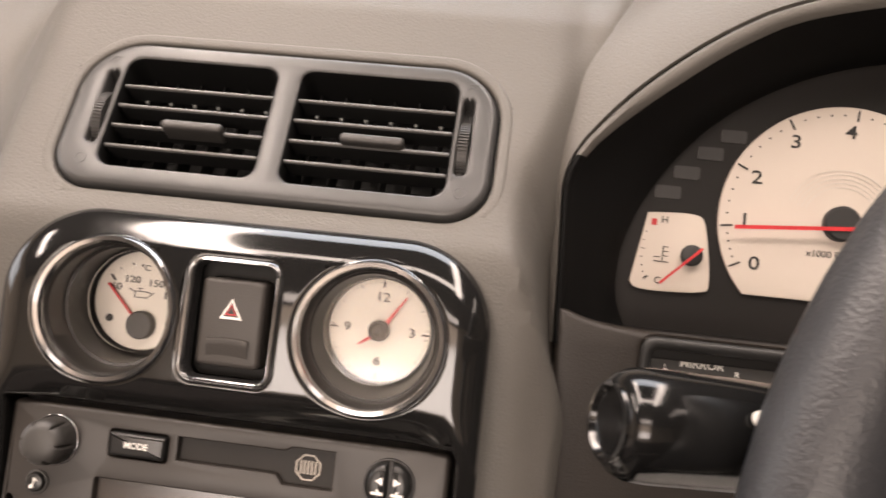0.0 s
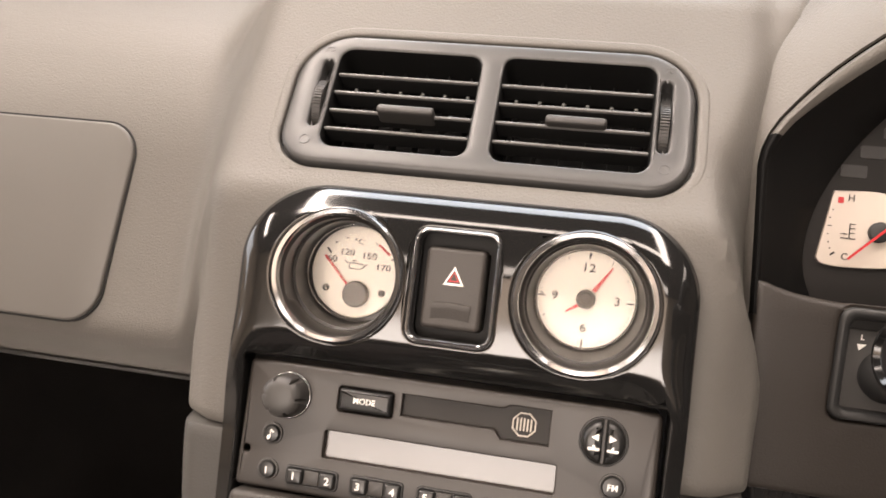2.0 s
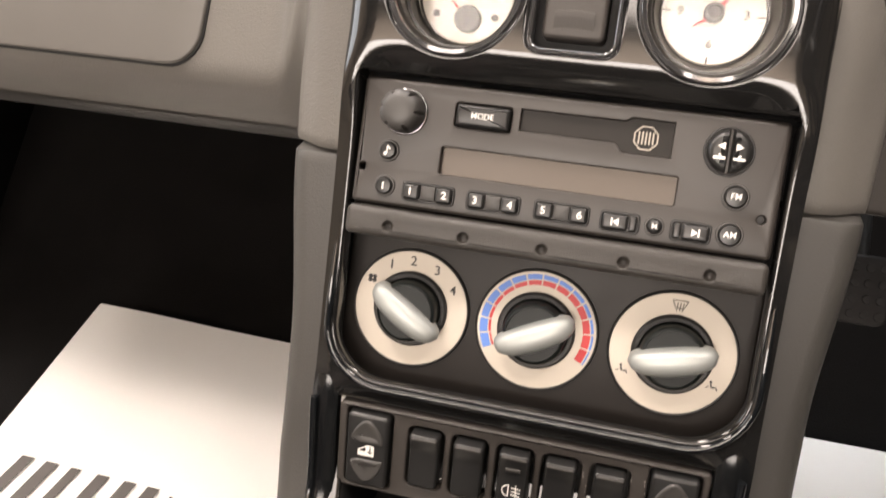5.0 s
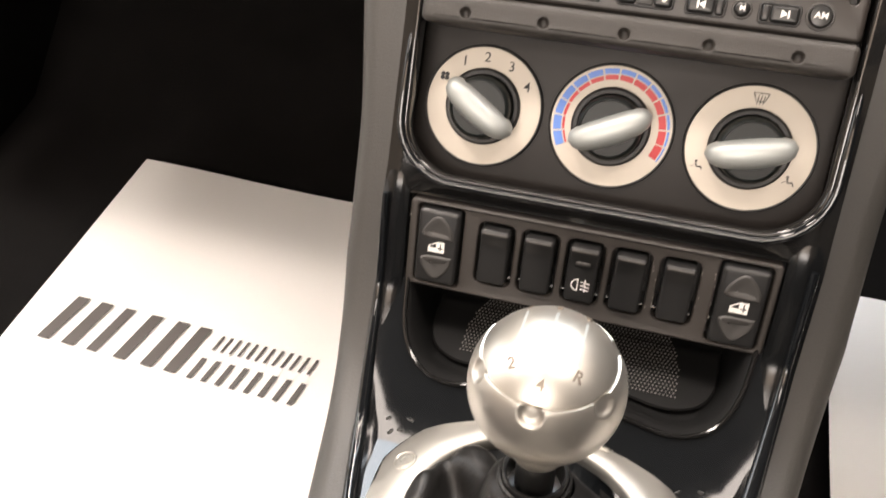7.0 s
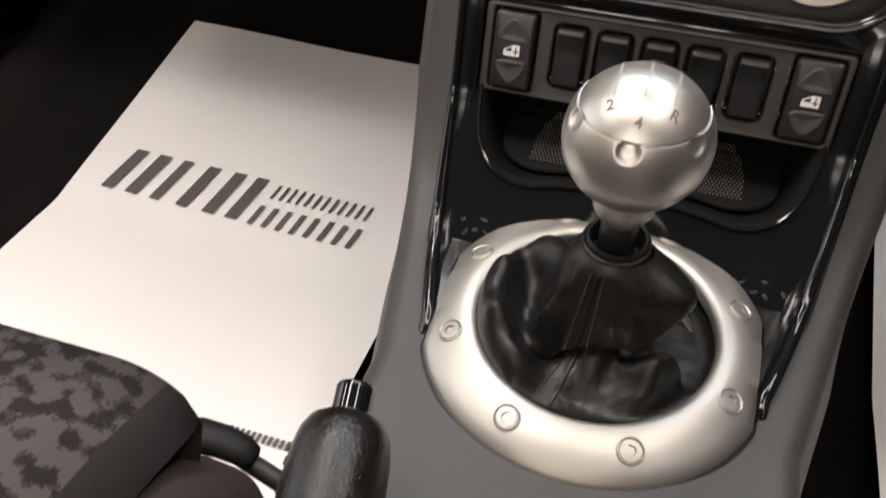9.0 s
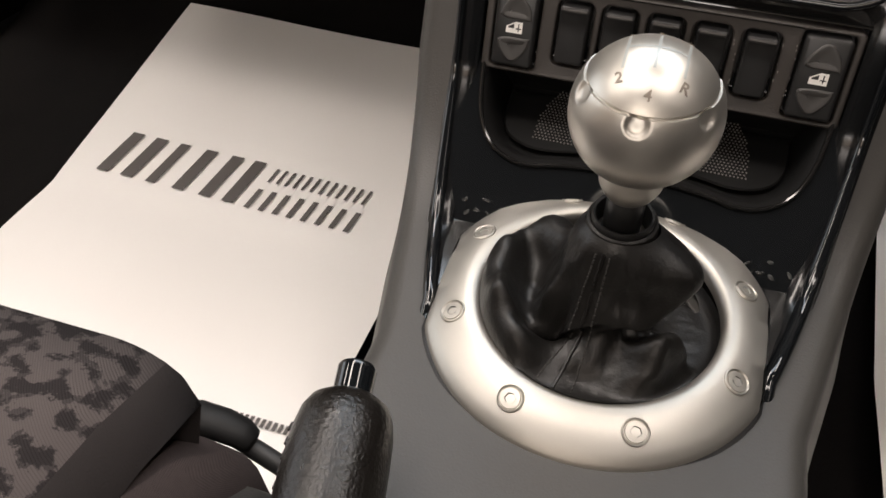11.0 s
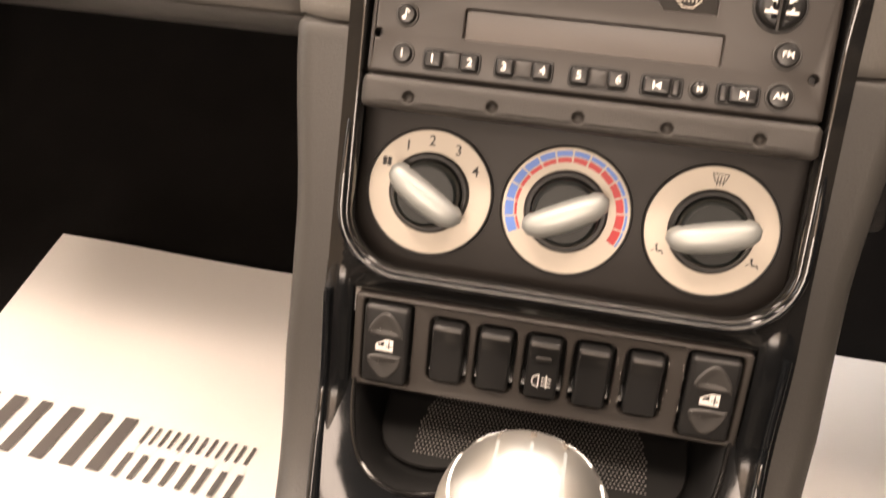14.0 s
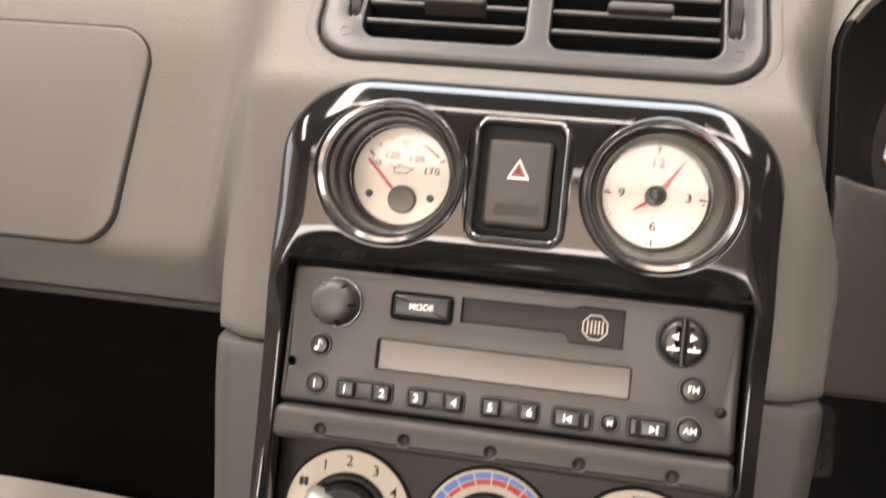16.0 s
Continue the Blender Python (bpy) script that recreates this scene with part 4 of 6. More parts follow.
    # preset rockers
    for x, pair in ((-54.8, "12"), (-24.8, "34"), (5.7, "56")):
        bz = part("preset_button", plate(rrect(24.6 * mm, 9 * mm, 2 * mm, 4), [rrect(22.6 * mm, 7 * mm, 1.4 * mm, 4)], -0.001, 0.0012, 0.0005, 0.0004), black_mat, r, "black rocker of two presets", T((x * mm, -8.6 * mm, 0)))
        for k, ch in zip((-1, 1), pair):
            key = part("key", solid(rrect(7.4 * mm, 6.8 * mm, 1.3 * mm, 4), -0.001, 0.0032, 0.0012, 3), button_mat, bz, "", T((k * 7.5 * mm, 0, 0)))
            lettering(ch, 4.6 * mm, bz, white_mat, T((k * 7.9 * mm, 0, 0.0033)), 0.00006, name="numeral", squash=1.1)
        part("centre", solid(rrect(6.9 * mm, 6.4 * mm, 0.6 * mm, 3), -0.001, 0.0016, 0.0006, 2), dark_mat, bz)
    for x, k in ((30.8, -1), (60.4, 1)):
        bz = part("track_button", plate(rrect(17 * mm, 9 * mm, 2 * mm, 4), [rrect(15 * mm, 7 * mm, 1.4 * mm, 4)], -0.001, 0.0012, 0.0005, 0.0004), black_mat, r, "black track button", T((x * mm, -9.0 * mm, 0)))
        part("key", solid(rrect(11 * mm, 6.8 * mm, 1.3 * mm, 4), -0.001, 0.003, 0.0012, 3), button_mat, bz, "", T((k * 1.9 * mm, 0, 0)))
        part("key", solid(rrect(3.2 * mm, 6.6 * mm, 1.0 * mm, 4), -0.001, 0.0022, 0.0008, 3), button_mat, bz, "", T((-k * 5.6 * mm, 0, 0)))
        sym = [[(k * -1.6 * mm, -1.6 * mm), (k * 1.0 * mm, 0), (k * -1.6 * mm, 1.6 * mm)], bar(k * 1.4 * mm, -1.6 * mm, k * 1.4 * mm, 1.6 * mm, 0.7 * mm)]
        sym[0] = sym[0] if k > 0 else sym[0][::-1]
        part("track_mark", flat_mark(sym), white_mat, bz, "", T((k * 1.9 * mm, 0, 0.003)))
    # seek rocker: two domed halves
    well = part("seek_button", plate(circle(10.4 * mm, 48), [circle(9.4 * mm, 48)], -0.001, 0.0012, 0.0005, 0.0004), black_mat, r, "round two-part seek button", T((70.6 * mm, 26.4 * mm, 0)))
    for k in (-1, 1):
        half = [(k * 9.1 * mm * math.cos(a), 9.1 * mm * math.sin(a)) for a in [radians(-86 + 172 * i / 20) for i in range(21)]]
        half = half if k > 0 else half[::-1]
        part("half", solid(half, -0.001, 0.0045, 0.003, 4), button_mat, well, "domed black half")
        ar = [[(k * 2.2 * mm, 0.2 * mm), (k * 5.2 * mm, 1.8 * mm), (k * 2.2 * mm, 3.4 * mm)]]
        ar[0] = ar[0] if k > 0 else ar[0][::-1]
        ar += [bar(k * 1.6 * mm, -3.1 * mm, k * 6.4 * mm, -3.1 * mm, 1.1 * mm), bar(k * 3.4 * mm, -2.4 * mm, k * 4.4 * mm, -1.6 * mm, 0.8 * mm)]
        part("seek_mark", flat_mark(ar), white_mat, well, "", T((0, 0, 0.0046)))


radio()


def strip():
    s = thing("trim_strip", "dark grained trim strip with five round dimples", "trim", RAD)
    outer = rrect(184 * mm, 13.5 * mm, 3.1 * mm, 5, 1.5 * mm, -24.2 * mm)
    dim = [circle(2.3 * mm, 20, x * mm, -25.6 * mm) for x in (-70, -35, 0, 35, 70.5)]
    bm = plate(outer, dim, -0.014, 0.0068, 0.003, 0.0008, 4, hole_z0=0.003)
    part("bar", bm, strip_mat, s, "grained dark bar")
    for x in (-70, -35, 0, 35, 70.5):
        part("dimple", shift(lathe([(2.4 * mm, 0.0045), (1.8 * mm, 0.0030), (1.0 * mm, 0.0024), (0, 0.0022)], 20), T((x * mm, -25.6 * mm, 0.0014))), strip_mat, s)


strip()


def heater_dial(kind, x, turn):
    d = thing("heater_dial", {"fan": "cream ringed fan speed dial with silver lever", "heat": "cream ringed temperature dial with blue and red scale", "flow": "cream ringed air direction dial with silver lever"}[kind], "dial", KNB @ T((x * mm, -23.6 * mm, 0)), "heater dials")
    part("bezel", lathe([(29.2 * mm, 0), (29.2 * mm, 0.0012), (28.6 * mm, 0.002), (28.0 * mm, 0.0018)], 72), black_mat, d, "thin black edge")
    part("ring", plate(circle(28.2 * mm, 72), [circle(18.0 * mm, 72)], 0, 0.002, 0.0006, 0.0004), ivory_mat, d, "cream printed ring")
    part("collar", lathe([(18.4 * mm, 0.0), (18.4 * mm, 0.003), (17.2 * mm, 0.0042), (15.6 * mm, 0.004), (14.8 * mm, 0.0015)], 64), black_mat, d, "ribbed black collar")
    part("hub", lathe([(14.9 * mm, 0.0), (14.6 * mm, 0.0105), (13.8 * mm, 0.012), (12.9 * mm, 0.0126), (12.6 * mm, 0.0118), (0, 0.0116)], 64), hub_mat, d, "satin black hub")
    # lever: swelling silver bar across the hub
    rows = []
    L, n = 19.8 * mm, 26
    for i in range(n + 1):
        u = -1 + 2 * i / n
        end = math.sqrt(max(0.0, 1 - abs(u) ** 7))
        w = (4.9 + 2.0 * (1 - u * u)) * mm * end + 0.00005
        zt = 0.0095 + 0.0085 * (1 - 0.25 * u * u) * end
        xx = L * u
        bend = -1.2 * mm * (1 - u * u)
        prof = []
        for k in range(13):
            a = math.pi * k / 12
            prof.append((xx, bend + w * math.cos(a), 0.0085 + (zt - 0.0085) * (math.sin(a) ** 0.6)))
        rows.append(prof)
    part("lever", grid(rows), silver_mat, d, "silver painted lever", Matrix.Rotation(radians(turn), 4, "Z"), 60)
    z = 0.0021
    if kind == "fan":
        for s, a in (("1", 120), ("2", 92), ("3", 61), ("4", 31)):
            lettering(s, 6.6 * mm, d, mark_mat, T((23.2 * mm * math.cos(radians(a)), 23.2 * mm * math.sin(radians(a)), z)), 0.00003, name="numeral")
        fan = []
        for k in range(4):
            a = radians(45 + 90 * k)
            fan.append(circle(1.1 * mm, 12, -20.6 * mm + 1.5 * mm * math.cos(a), 11.9 * mm + 1.3 * mm * math.sin(a)))
        part("fan_mark", flat_mark(fan), mark_mat, d, "small fan mark", T((0, 0, z)))
    elif kind == "heat":
        n = 14
        A0, A1 = 209, -29
        for i in range(n):
            a = A0 + (A1 - A0) * (i + 0.5) / n
            half = abs(A1 - A0) / n / 2 - 0.9
            fr = i / (n - 1)
            wb = 3.3 * (1 - fr) + 0.7
            wr = 0.9 + 2.8 * fr
            ro = 26.8
            part("cold_mark", flat_mark([arc_band((ro - wb) * mm, ro * mm, a - half, a + half, 5)]), blueprint_mat, d, "blue scale block", T((0, 0, z)))
            part("hot_mark", flat_mark([arc_band((ro - wb - 0.5 - wr) * mm, (ro - wb - 0.5) * mm, a - half, a + half, 5)]), redprint_mat, d, "red scale block", T((0, 0, z)))
    else:
        p = [bar(-3.4, 2.0, 3.4, 2.0, 0.4), bar(-3.4, 2.0, -1.9, -1.6, 0.4), bar(3.4, 2.0, 1.9, -1.6, 0.4), bar(-1.9, -1.6, 1.9, -1.6, 0.4)] + [bar(k * 1.3, -3.0, k * 1.3 + 0.3, 1.0, 0.4) for k in (-1, 0, 1)]
        p = [[(a * mm, b * mm + 23 * mm) for a, b in q] for q in p]
        part("screen_mark", flat_mark(p), mark_mat, d, "small windscreen mark", T((0, 0, z)))
        for a, s in ((208, 1), (-30, -1)):
            cx, cy = 23 * math.cos(radians(a)), 23 * math.sin(radians(a))
            p = [circle(0.8, 10, -1.6 * 1, 2.4), bar(-1.6, 1.4, -1.0, -1.0, 0.9), bar(-1.0, -1.0, 1.6, -0.6, 0.8), bar(1.6, -0.6, 2.2, -2.4, 0.7), bar(-4.2, -1.4, -2.4, -0.2, 0.4)]
            p = [[((cx + 0.8 * u) * mm, (cy + 0.75 * v) * mm) for u, v in q] for q in p]
            part("vent_mark", flat_mark(p), mark_mat, d, "small air direction mark", T((0, 0, z)))


heater_dial("fan", -61.4, -33)
heater_dial("heat", 0.2, 26)
heater_dial("flow", 62.7, 13)


# ---------- switches ----------
def switch_panel():
    s = thing("switch_panel", "worn matt black row panel for window switches", "switch panel", SWI)
    holes = [rrect(23.5 * mm, 41.5 * mm, 2.6 * mm, 4, x * mm, 1.0 * mm) for x in (-70.9, 72.2)]
    holes += [rrect(18.2 * mm, 32.5 * mm, 4 * mm, 5, x * mm, 1.8 * mm) for x in (-42.6, -21.3, 0.4, 21.8, 44.0)]
    part("panel", plate(rrect(174 * mm, 45.5 * mm, 2.5 * mm, 4, 0.3 * mm, 0.8 * mm), holes, -0.014, -0.001, 0.0012, 0.001, 3), switch_mat, s, "matt dark panel with chipped edges")
    part("backing", solid(rrect(172 * mm, 44 * mm, 2 * mm, 3, 0.3 * mm, 0.8 * mm), -0.02, -0.011), black_mat, s)

    rnd = random.Random(4)
    for cx, count, sides in ((21.8, 6, (1,)), (44.0, 14, (-1, 1)), (72.2, 6, (-1,))):
        for k in range(count):
            side = sides[k % len(sides)]
            x = cx + side * (9.9 if cx < 70 else 12.4) + rnd.uniform(-0.6, 0.6)
            y = rnd.uniform(-13, 13) + 1.5
            r = rnd.uniform(0.12, 0.38)
            o = [((x + r * rnd.uniform(0.4, 1.0) * math.cos(a)) * mm, (y + 2.6 * r * rnd.uniform(0.5, 1.0) * math.sin(a)) * mm) for a in [radians(60 * q) for q in range(6)]]
            part("chip", solid(o, -0.0012, -0.0008), chip_mat, s, "pale chipped spot")


switch_panel()


def window_switch(x):
    s = thing("window_switch", "black electric window switch with white door mark", "switch", SWI @ T((x * mm, 1.0 * mm, 0)), "window switches")
    part("rocker", solid(rrect(20.8 * mm, 38.6 * mm, 2.2 * mm, 5), -0.013, 0.0022, 0.0018, 4), button_mat, s, "black rocker")

    def pad(sgn):
        o = [(8.2 * mm, sgn * 4.4 * mm), (7.6 * mm, sgn * 9.5 * mm), (3.0 * mm, sgn * 15.6 * mm), (0, sgn * 16.8 * mm), (-3.0 * mm, sgn * 15.6 * mm), (-7.6 * mm, sgn * 9.5 * mm), (-8.2 * mm, sgn * 4.4 * mm)]
        o = rounded(o + [o[0]], 2)[:-1]
        return o if sgn > 0 else o[::-1]
    for sgn in (1, -1):
        o = pad(sgn)
        bm = bmesh.new()
        last = ring(bm, o, 0.0022)
        for d, z in ((0.0004, 0.0029), (0.001, 0.0030), (0.003, 0.0026), (0.005, 0.0024)):
            cur = ring(bm, inset(o, d) if d < 0.0045 else [(p[0] * 0.3, sgn * 9 * mm + (p[1] - sgn * 9 * mm) * 0.3) for p in o], z)
            bridge(bm, last, cur)
            last = cur
        bm.faces.new(last)
        part("finger_pad", bm, dark_mat, s, "pointed dished finger pad", None, 80)
    door = [(-5.0, -3.0), (4.6, -3.0), (4.6, 3.2), (0.2, 3.2), (-5.0, 0.4)]
    door = [(a * mm, b * mm) for a, b in door]
    panes = [[(-3.9, -0.5), (-0.3, -0.5), (-0.3, 2.2), (-0.5, 2.2), (-3.9, 0.4)], [(0.6, -0.9), (1.9, -0.9), (1.9, -2.1), (2.7, -2.1), (2.7, -0.9), (3.9, -0.9), (3.9, -0.1), (2.7, -0.1), (2.7, 2.3), (1.9, 2.3), (1.9, -0.1), (0.6, -0.1)]]
    part("door_mark", plate(door, [[(a * mm, b * mm) for a, b in q] for q in panes], 0, 0.0003), white_mat, s, "white car door mark", T((0, 0.4 * mm, 0.0023)) @ Matrix.Diagonal((0.84, 0.9, 1, 1)))



window_switch(-70.9)
window_switch(72.2)


def small_switch(x, fog=False):
    s = thing("fog_switch" if fog else "blank_switch", "black rear fog lamp switch with white mark" if fog else "plain black blanking switch", "switch", SWI @ T((x * mm, 1.8 * mm, 0)), "" if fog else "blank switches")
    bm = bmesh.new()
    o = rrect(14.2 * mm, 28.6 * mm, 1.8 * mm, 4)
    solid(o, -0.013, 0.002, 0.0013, 3, bm)
    cut_lines(bm, (0.001, 0.004, 0.006, 0.008, 0.010, 0.012))
    for v in bm.verts:
        if v.co.z > -0.001 and v.co.y > 0:
            v.co.z += 0.0022 * smooth(0.004, 0.0135, v.co.y)
    part("rocker", bm, button_mat, s, "plain black rocker")
    ledge = rrect(12.4 * mm, 1.6 * mm, 0.7 * mm, 3, 0, 12.4 * mm)
    part("ledge", shift(solid(ledge, 0, 0.0012, 0.0005, 2), T((0, 0, 0.0034))), dark_mat, s, "raised upper ledge")
    if fog:
        p = [arc_band(2.6, 3.1, 90, 270, 14, -1.2, 0), bar(-1.2, -3.1, -1.2, 3.1, 0.5)]
        p += [bar(0.2, 1.8 - 1.8 * k, 4.4, 1.3 - 1.8 * k, 0.45) for k in range(3)] + [bar(2.2, 3.2, 2.5, -3.2, 0.45)]
        p = [[(a * mm, b * mm - 5.2 * mm) for a, b in q] for q in p]
        part("fog_mark", flat_mark(p), white_mat, s, "white fog lamp mark", T((0, 0, 0.0022)))
        part("tell_tale", solid(rrect(7 * mm, 1.8 * mm, 0.6 * mm, 3, 0, 6.0 * mm), 0.002, 0.0034, 0.0004), dark_mat, s, "dark tell-tale window")


for sx in (-42.6, -21.3, 21.8, 44.0):
    small_switch(sx)
small_switch(0.4, True)


# ---------- console: cheeks, tray, gloss panel ----------
GLO = face_frame(39, -0.008, 0.255)
console = thing("centre_console", "charcoal centre console with gloss black inner panel", "console")
CHEEK = rounded([(0.0500, 0.4005), (0.034, 0.345), (0.016, 0.285), (0.002, 0.245), (-0.016, 0.214), (-0.045, 0.192), (-0.085, 0.186), (-0.14, 0.180), (-0.26, 0.174), (-0.5, 0.172)], 2)


def cheek(sx):
    """Matt lower flank: narrows from the stack to the tunnel and flares to the floor."""
    sel = along(CHEEK, 150)
    rows = []
    for i, (y, z) in enumerate(sel):
        a, b = sel[max(0, i - 1)], sel[min(len(sel) - 1, i + 1)]
        ty, tz = b[0] - a[0], b[1] - a[1]
        L = math.hypot(ty, tz)
        ny, nz = -abs(tz / L), abs(ty / L)
        q = smooth(0.004, -0.080, y)
        w = 0.1275 + (0.0055 if sx < 0 else 0.0065) * smooth(0.31, 0.40, z) - 0.031 * min(1.0, max(0.0, (0.004 - y) / 0.140))
        xi = 0.1034 - 0.024 * pinch(y)
        back = y < -0.062
        inner = [((xi - 0.004), -0.010), ((xi - 0.001), -0.004)] if not back else [(0.0, 0.0), (xi - 0.004, 0.0)]
        row = [(sx * x, y + ny * d, z + nz * d) for x, d in inner]
        r = 0.011
        bend = [(w - r + r * math.sin(radians(a)), r * math.cos(radians(a)) - r) for a in range(0, 91, 15)]
        for x, d in [(xi + 0.001, 0.0)] + bend + [(w + 0.001 + 0.006 * q, -0.04)]:
            row.append((sx * x, y + ny * d, z + nz * d))
        x9, y9, z9 = row[-1]
        row.append((x9 + sx * 0.012 * q, y9, min(z9, 0.0) if y < 0.03 else z9 - 0.10))
        rows.append(row)
    rows.insert(0, [(x, y + 0.0012, z + 0.0012) for x, y, z in rows[0]])
    rows.insert(0, [(x * 0.998, y + 0.012, z + 0.0010) for x, y, z in rows[0]])
    return grid(rows)


for csx in (-1, 1):
    part("lower_cheek", cheek(csx), cheek_mat, console, "matt grained lower flank")
    part("joint_backing", box(min(csx * 0.1015, csx * 0.128), max(csx * 0.1015, csx * 0.128), 0.066, 0.070, 0.385, 0.415), pitch_mat, console, "dark gap behind the joint")


def gloss_panel():
    outer = [(-100, 30), (100, 30), (98, -40), (90, -82), (82, -100), (-82, -100), (-90, -82), (-98, -40)]
    outer = [(a * mm, b * mm) for a, b in outer][::-1]
    tray = tray_outline()
    part("gloss_panel", plate(outer, [tray], -0.004, 0.0, 0.0, 0.0015, 3, hole_z0=-0.03), gloss_mat, console, "gloss black lacquered panel", GLO)
    ledge = [(y, z + 0.0008) for y, z in along(CHEEK, 300) if -0.128 < y < -0.046]
    part("gloss_ledge", grid([[(i / 8 * (0.094 - 0.018 * pinch(y)), y, z) for i in range(-8, 9)] for y, z in ledge]), smoke_mat, console, "gloss black ledge round the gaiter ring")
    line = rounded([(-0.0050, 0.2985), (-0.0068, 0.290), (-0.0110, 0.262), (-0.015, 0.247), (-0.041, 0.2145), (-0.058, 0.1960), (-0.074, 0.1902), (-0.098, 0.1878), (-0.116, 0.1850), (-0.124, 0.178)], 3)
    line = along(line, 90)
    for sx in (-1, 1):
        pts = [(sx * (0.0992 - 0.0225 * pinch(y)), y, z) for y, z in line]
        part("edge_bead", tube(pts, [0.0019 + 0.0016 * smooth(0.26, 0.19, p[2]) for p in pts], 14), gloss_mat, console, "gloss black edge bead")


def scuffs():
    """Pale spots on the lacquer beside the gaiter ring, painted reflections of its studs."""
    rnd = random.Random(11)
    for cx in (-71, 70):
        for k in range(6):
            a = radians(k % 3 * 42 - 50 + 18 * (k // 3))
            r = 6.0 + 5.5 * (k // 3) + rnd.uniform(-0.6, 0.6)
            x, y = cx + r * math.sin(a) * 1.3, -82 + r * math.cos(a)
            w, h = rnd.uniform(1.6, 2.6), rnd.uniform(0.7, 1.1)
            o = []
            for q in [radians(30 * i) for i in range(12)]:
                u, v = w * rnd.uniform(0.8, 1.1) * math.cos(q), h * rnd.uniform(0.8, 1.1) * math.sin(q)
                o.append(((x + u * math.cos(a) + v * math.sin(a)) * mm, (y - u * math.sin(a) + v * math.cos(a)) * mm))
            part("stud_reflection", solid(o, -0.0005, 0.00025, 0.0002, 2), reflection_mat, console, "pale spot painted as a reflection", GLO)


def tray_outline(d=0.0):
    pts = [(85, 8), (84, -8), (81, -26), (74, -40), (62, -47), (50, -48), (38, -45), (15, -43), (-15, -43), (-38, -45), (-50, -48), (-62, -47), (-74, -40), (-81, -26), (-84, -8), (-85, 8)]
    pts = rounded([(a * mm, b * mm) for a, b in pts[::-1]], 2)
    return inset(pts, d) if d else pts


gloss_panel()
scuffs()


def tray():
    t = thing("oddments_tray", "black oddments tray with perforated rubber mat", "tray", GLO)
    o = tray_outline(0.0006)
    bm = bmesh.new()
    a = ring(bm, o, 0.0008)
    b = ring(bm, inset(o, 0.002), -0.002)
    c = ring(bm, inset(o, 0.004), lambda x, y: -0.008 - 0.9 * max(0, y + 0.05) * 0.7)
    e = ring(bm, inset(o, 0.007), lambda x, y: -0.013 - 1.0 * max(0, y + 0.05) * 0.75)
    for p, q in ((a, b), (b, c), (c, e)):
        bridge(bm, p, q)
    bm.faces.new(e)
    part("bowl", bm, pitch_mat, t, "moulded black bowl")
    rim = [(x, y, 0.0012) for x, y in inset(tray_outline(), -0.0006)]
    rim = [(rim[0][0], 0.030, -0.004)] + rim + [(rim[-1][0], 0.030, -0.004)]
    part("rim", tube(rim, 0.0011, 8), smoke_mat, t, "thin glossy rim")
    # mat: two round-ended lobes with pin-hole texture
    mat_o = [(75, -4), (75, -22), (70, -32), (58, -37.5), (45, -38), (30, -35), (0, -33), (-30, -35), (-45, -38), (-58, -37.5), (-70, -32), (-75, -22), (-75, -4)]
    mat_o = rounded([(a * mm, b * mm) for a, b in mat_o[::-1]], 2)
    bm = bmesh.new()
    zf = lambda x, y: -0.0085 - 0.75 * max(0, y + 0.05)
    a = ring(bm, mat_o, zf)
    b = ring(bm, inset(mat_o, 0.0012), lambda x, y: zf(x, y) + 0.0016)
    c = ring(bm, inset(mat_o, 0.004), lambda x, y: zf(x, y) + 0.0012)
    bridge(bm, a, b)
    bridge(bm, b, c)
    bm.faces.new(c)
    part("mat", bm, pitch_mat, t, "dark rubber mat")
    # raised pips
    pip = bmesh.new()
    for i in range(-29, 30):
        for j in range(0, 19):
            x, y = (i * 1.9 + (j % 2) * 0.95) * mm, (-31.0 + j * 1.7) * mm
            if abs(x) > (56 - 0.35 * (j - 4) ** 2 * 0.12) * mm or (abs(x) < 30 * mm and j < 1):
                continue
            z = zf(x, y) + 0.0013
            q = [pip.verts.new((x + sx * 0.00045, y + sy * 0.00045, z)) for sx, sy in ((-1, -1), (1, -1), (1, 1), (-1, 1))]
            top = pip.verts.new((x, y, z + 0.0007))
            for k in range(4):
                pip.faces.new((q[k], q[(k + 1) % 4], top))
    ob = part("pip_field", pip, plastic("grey_rubber_pips", (0.22, 0.21, 0.20), 0.5, 800, 0, 0.1), t, "fine raised pips")
    ob["kind"] = "stuff"


tray()


# ---------- gear lever ----------
a_ring = radians(8.4)
RNG = Matrix.Translation((0, -0.11 + 0.0055 * math.cos(a_ring), 0.197 + 0.0055 * math.sin(a_ring))) @ Matrix.Rotation(a_ring, 4, "X")


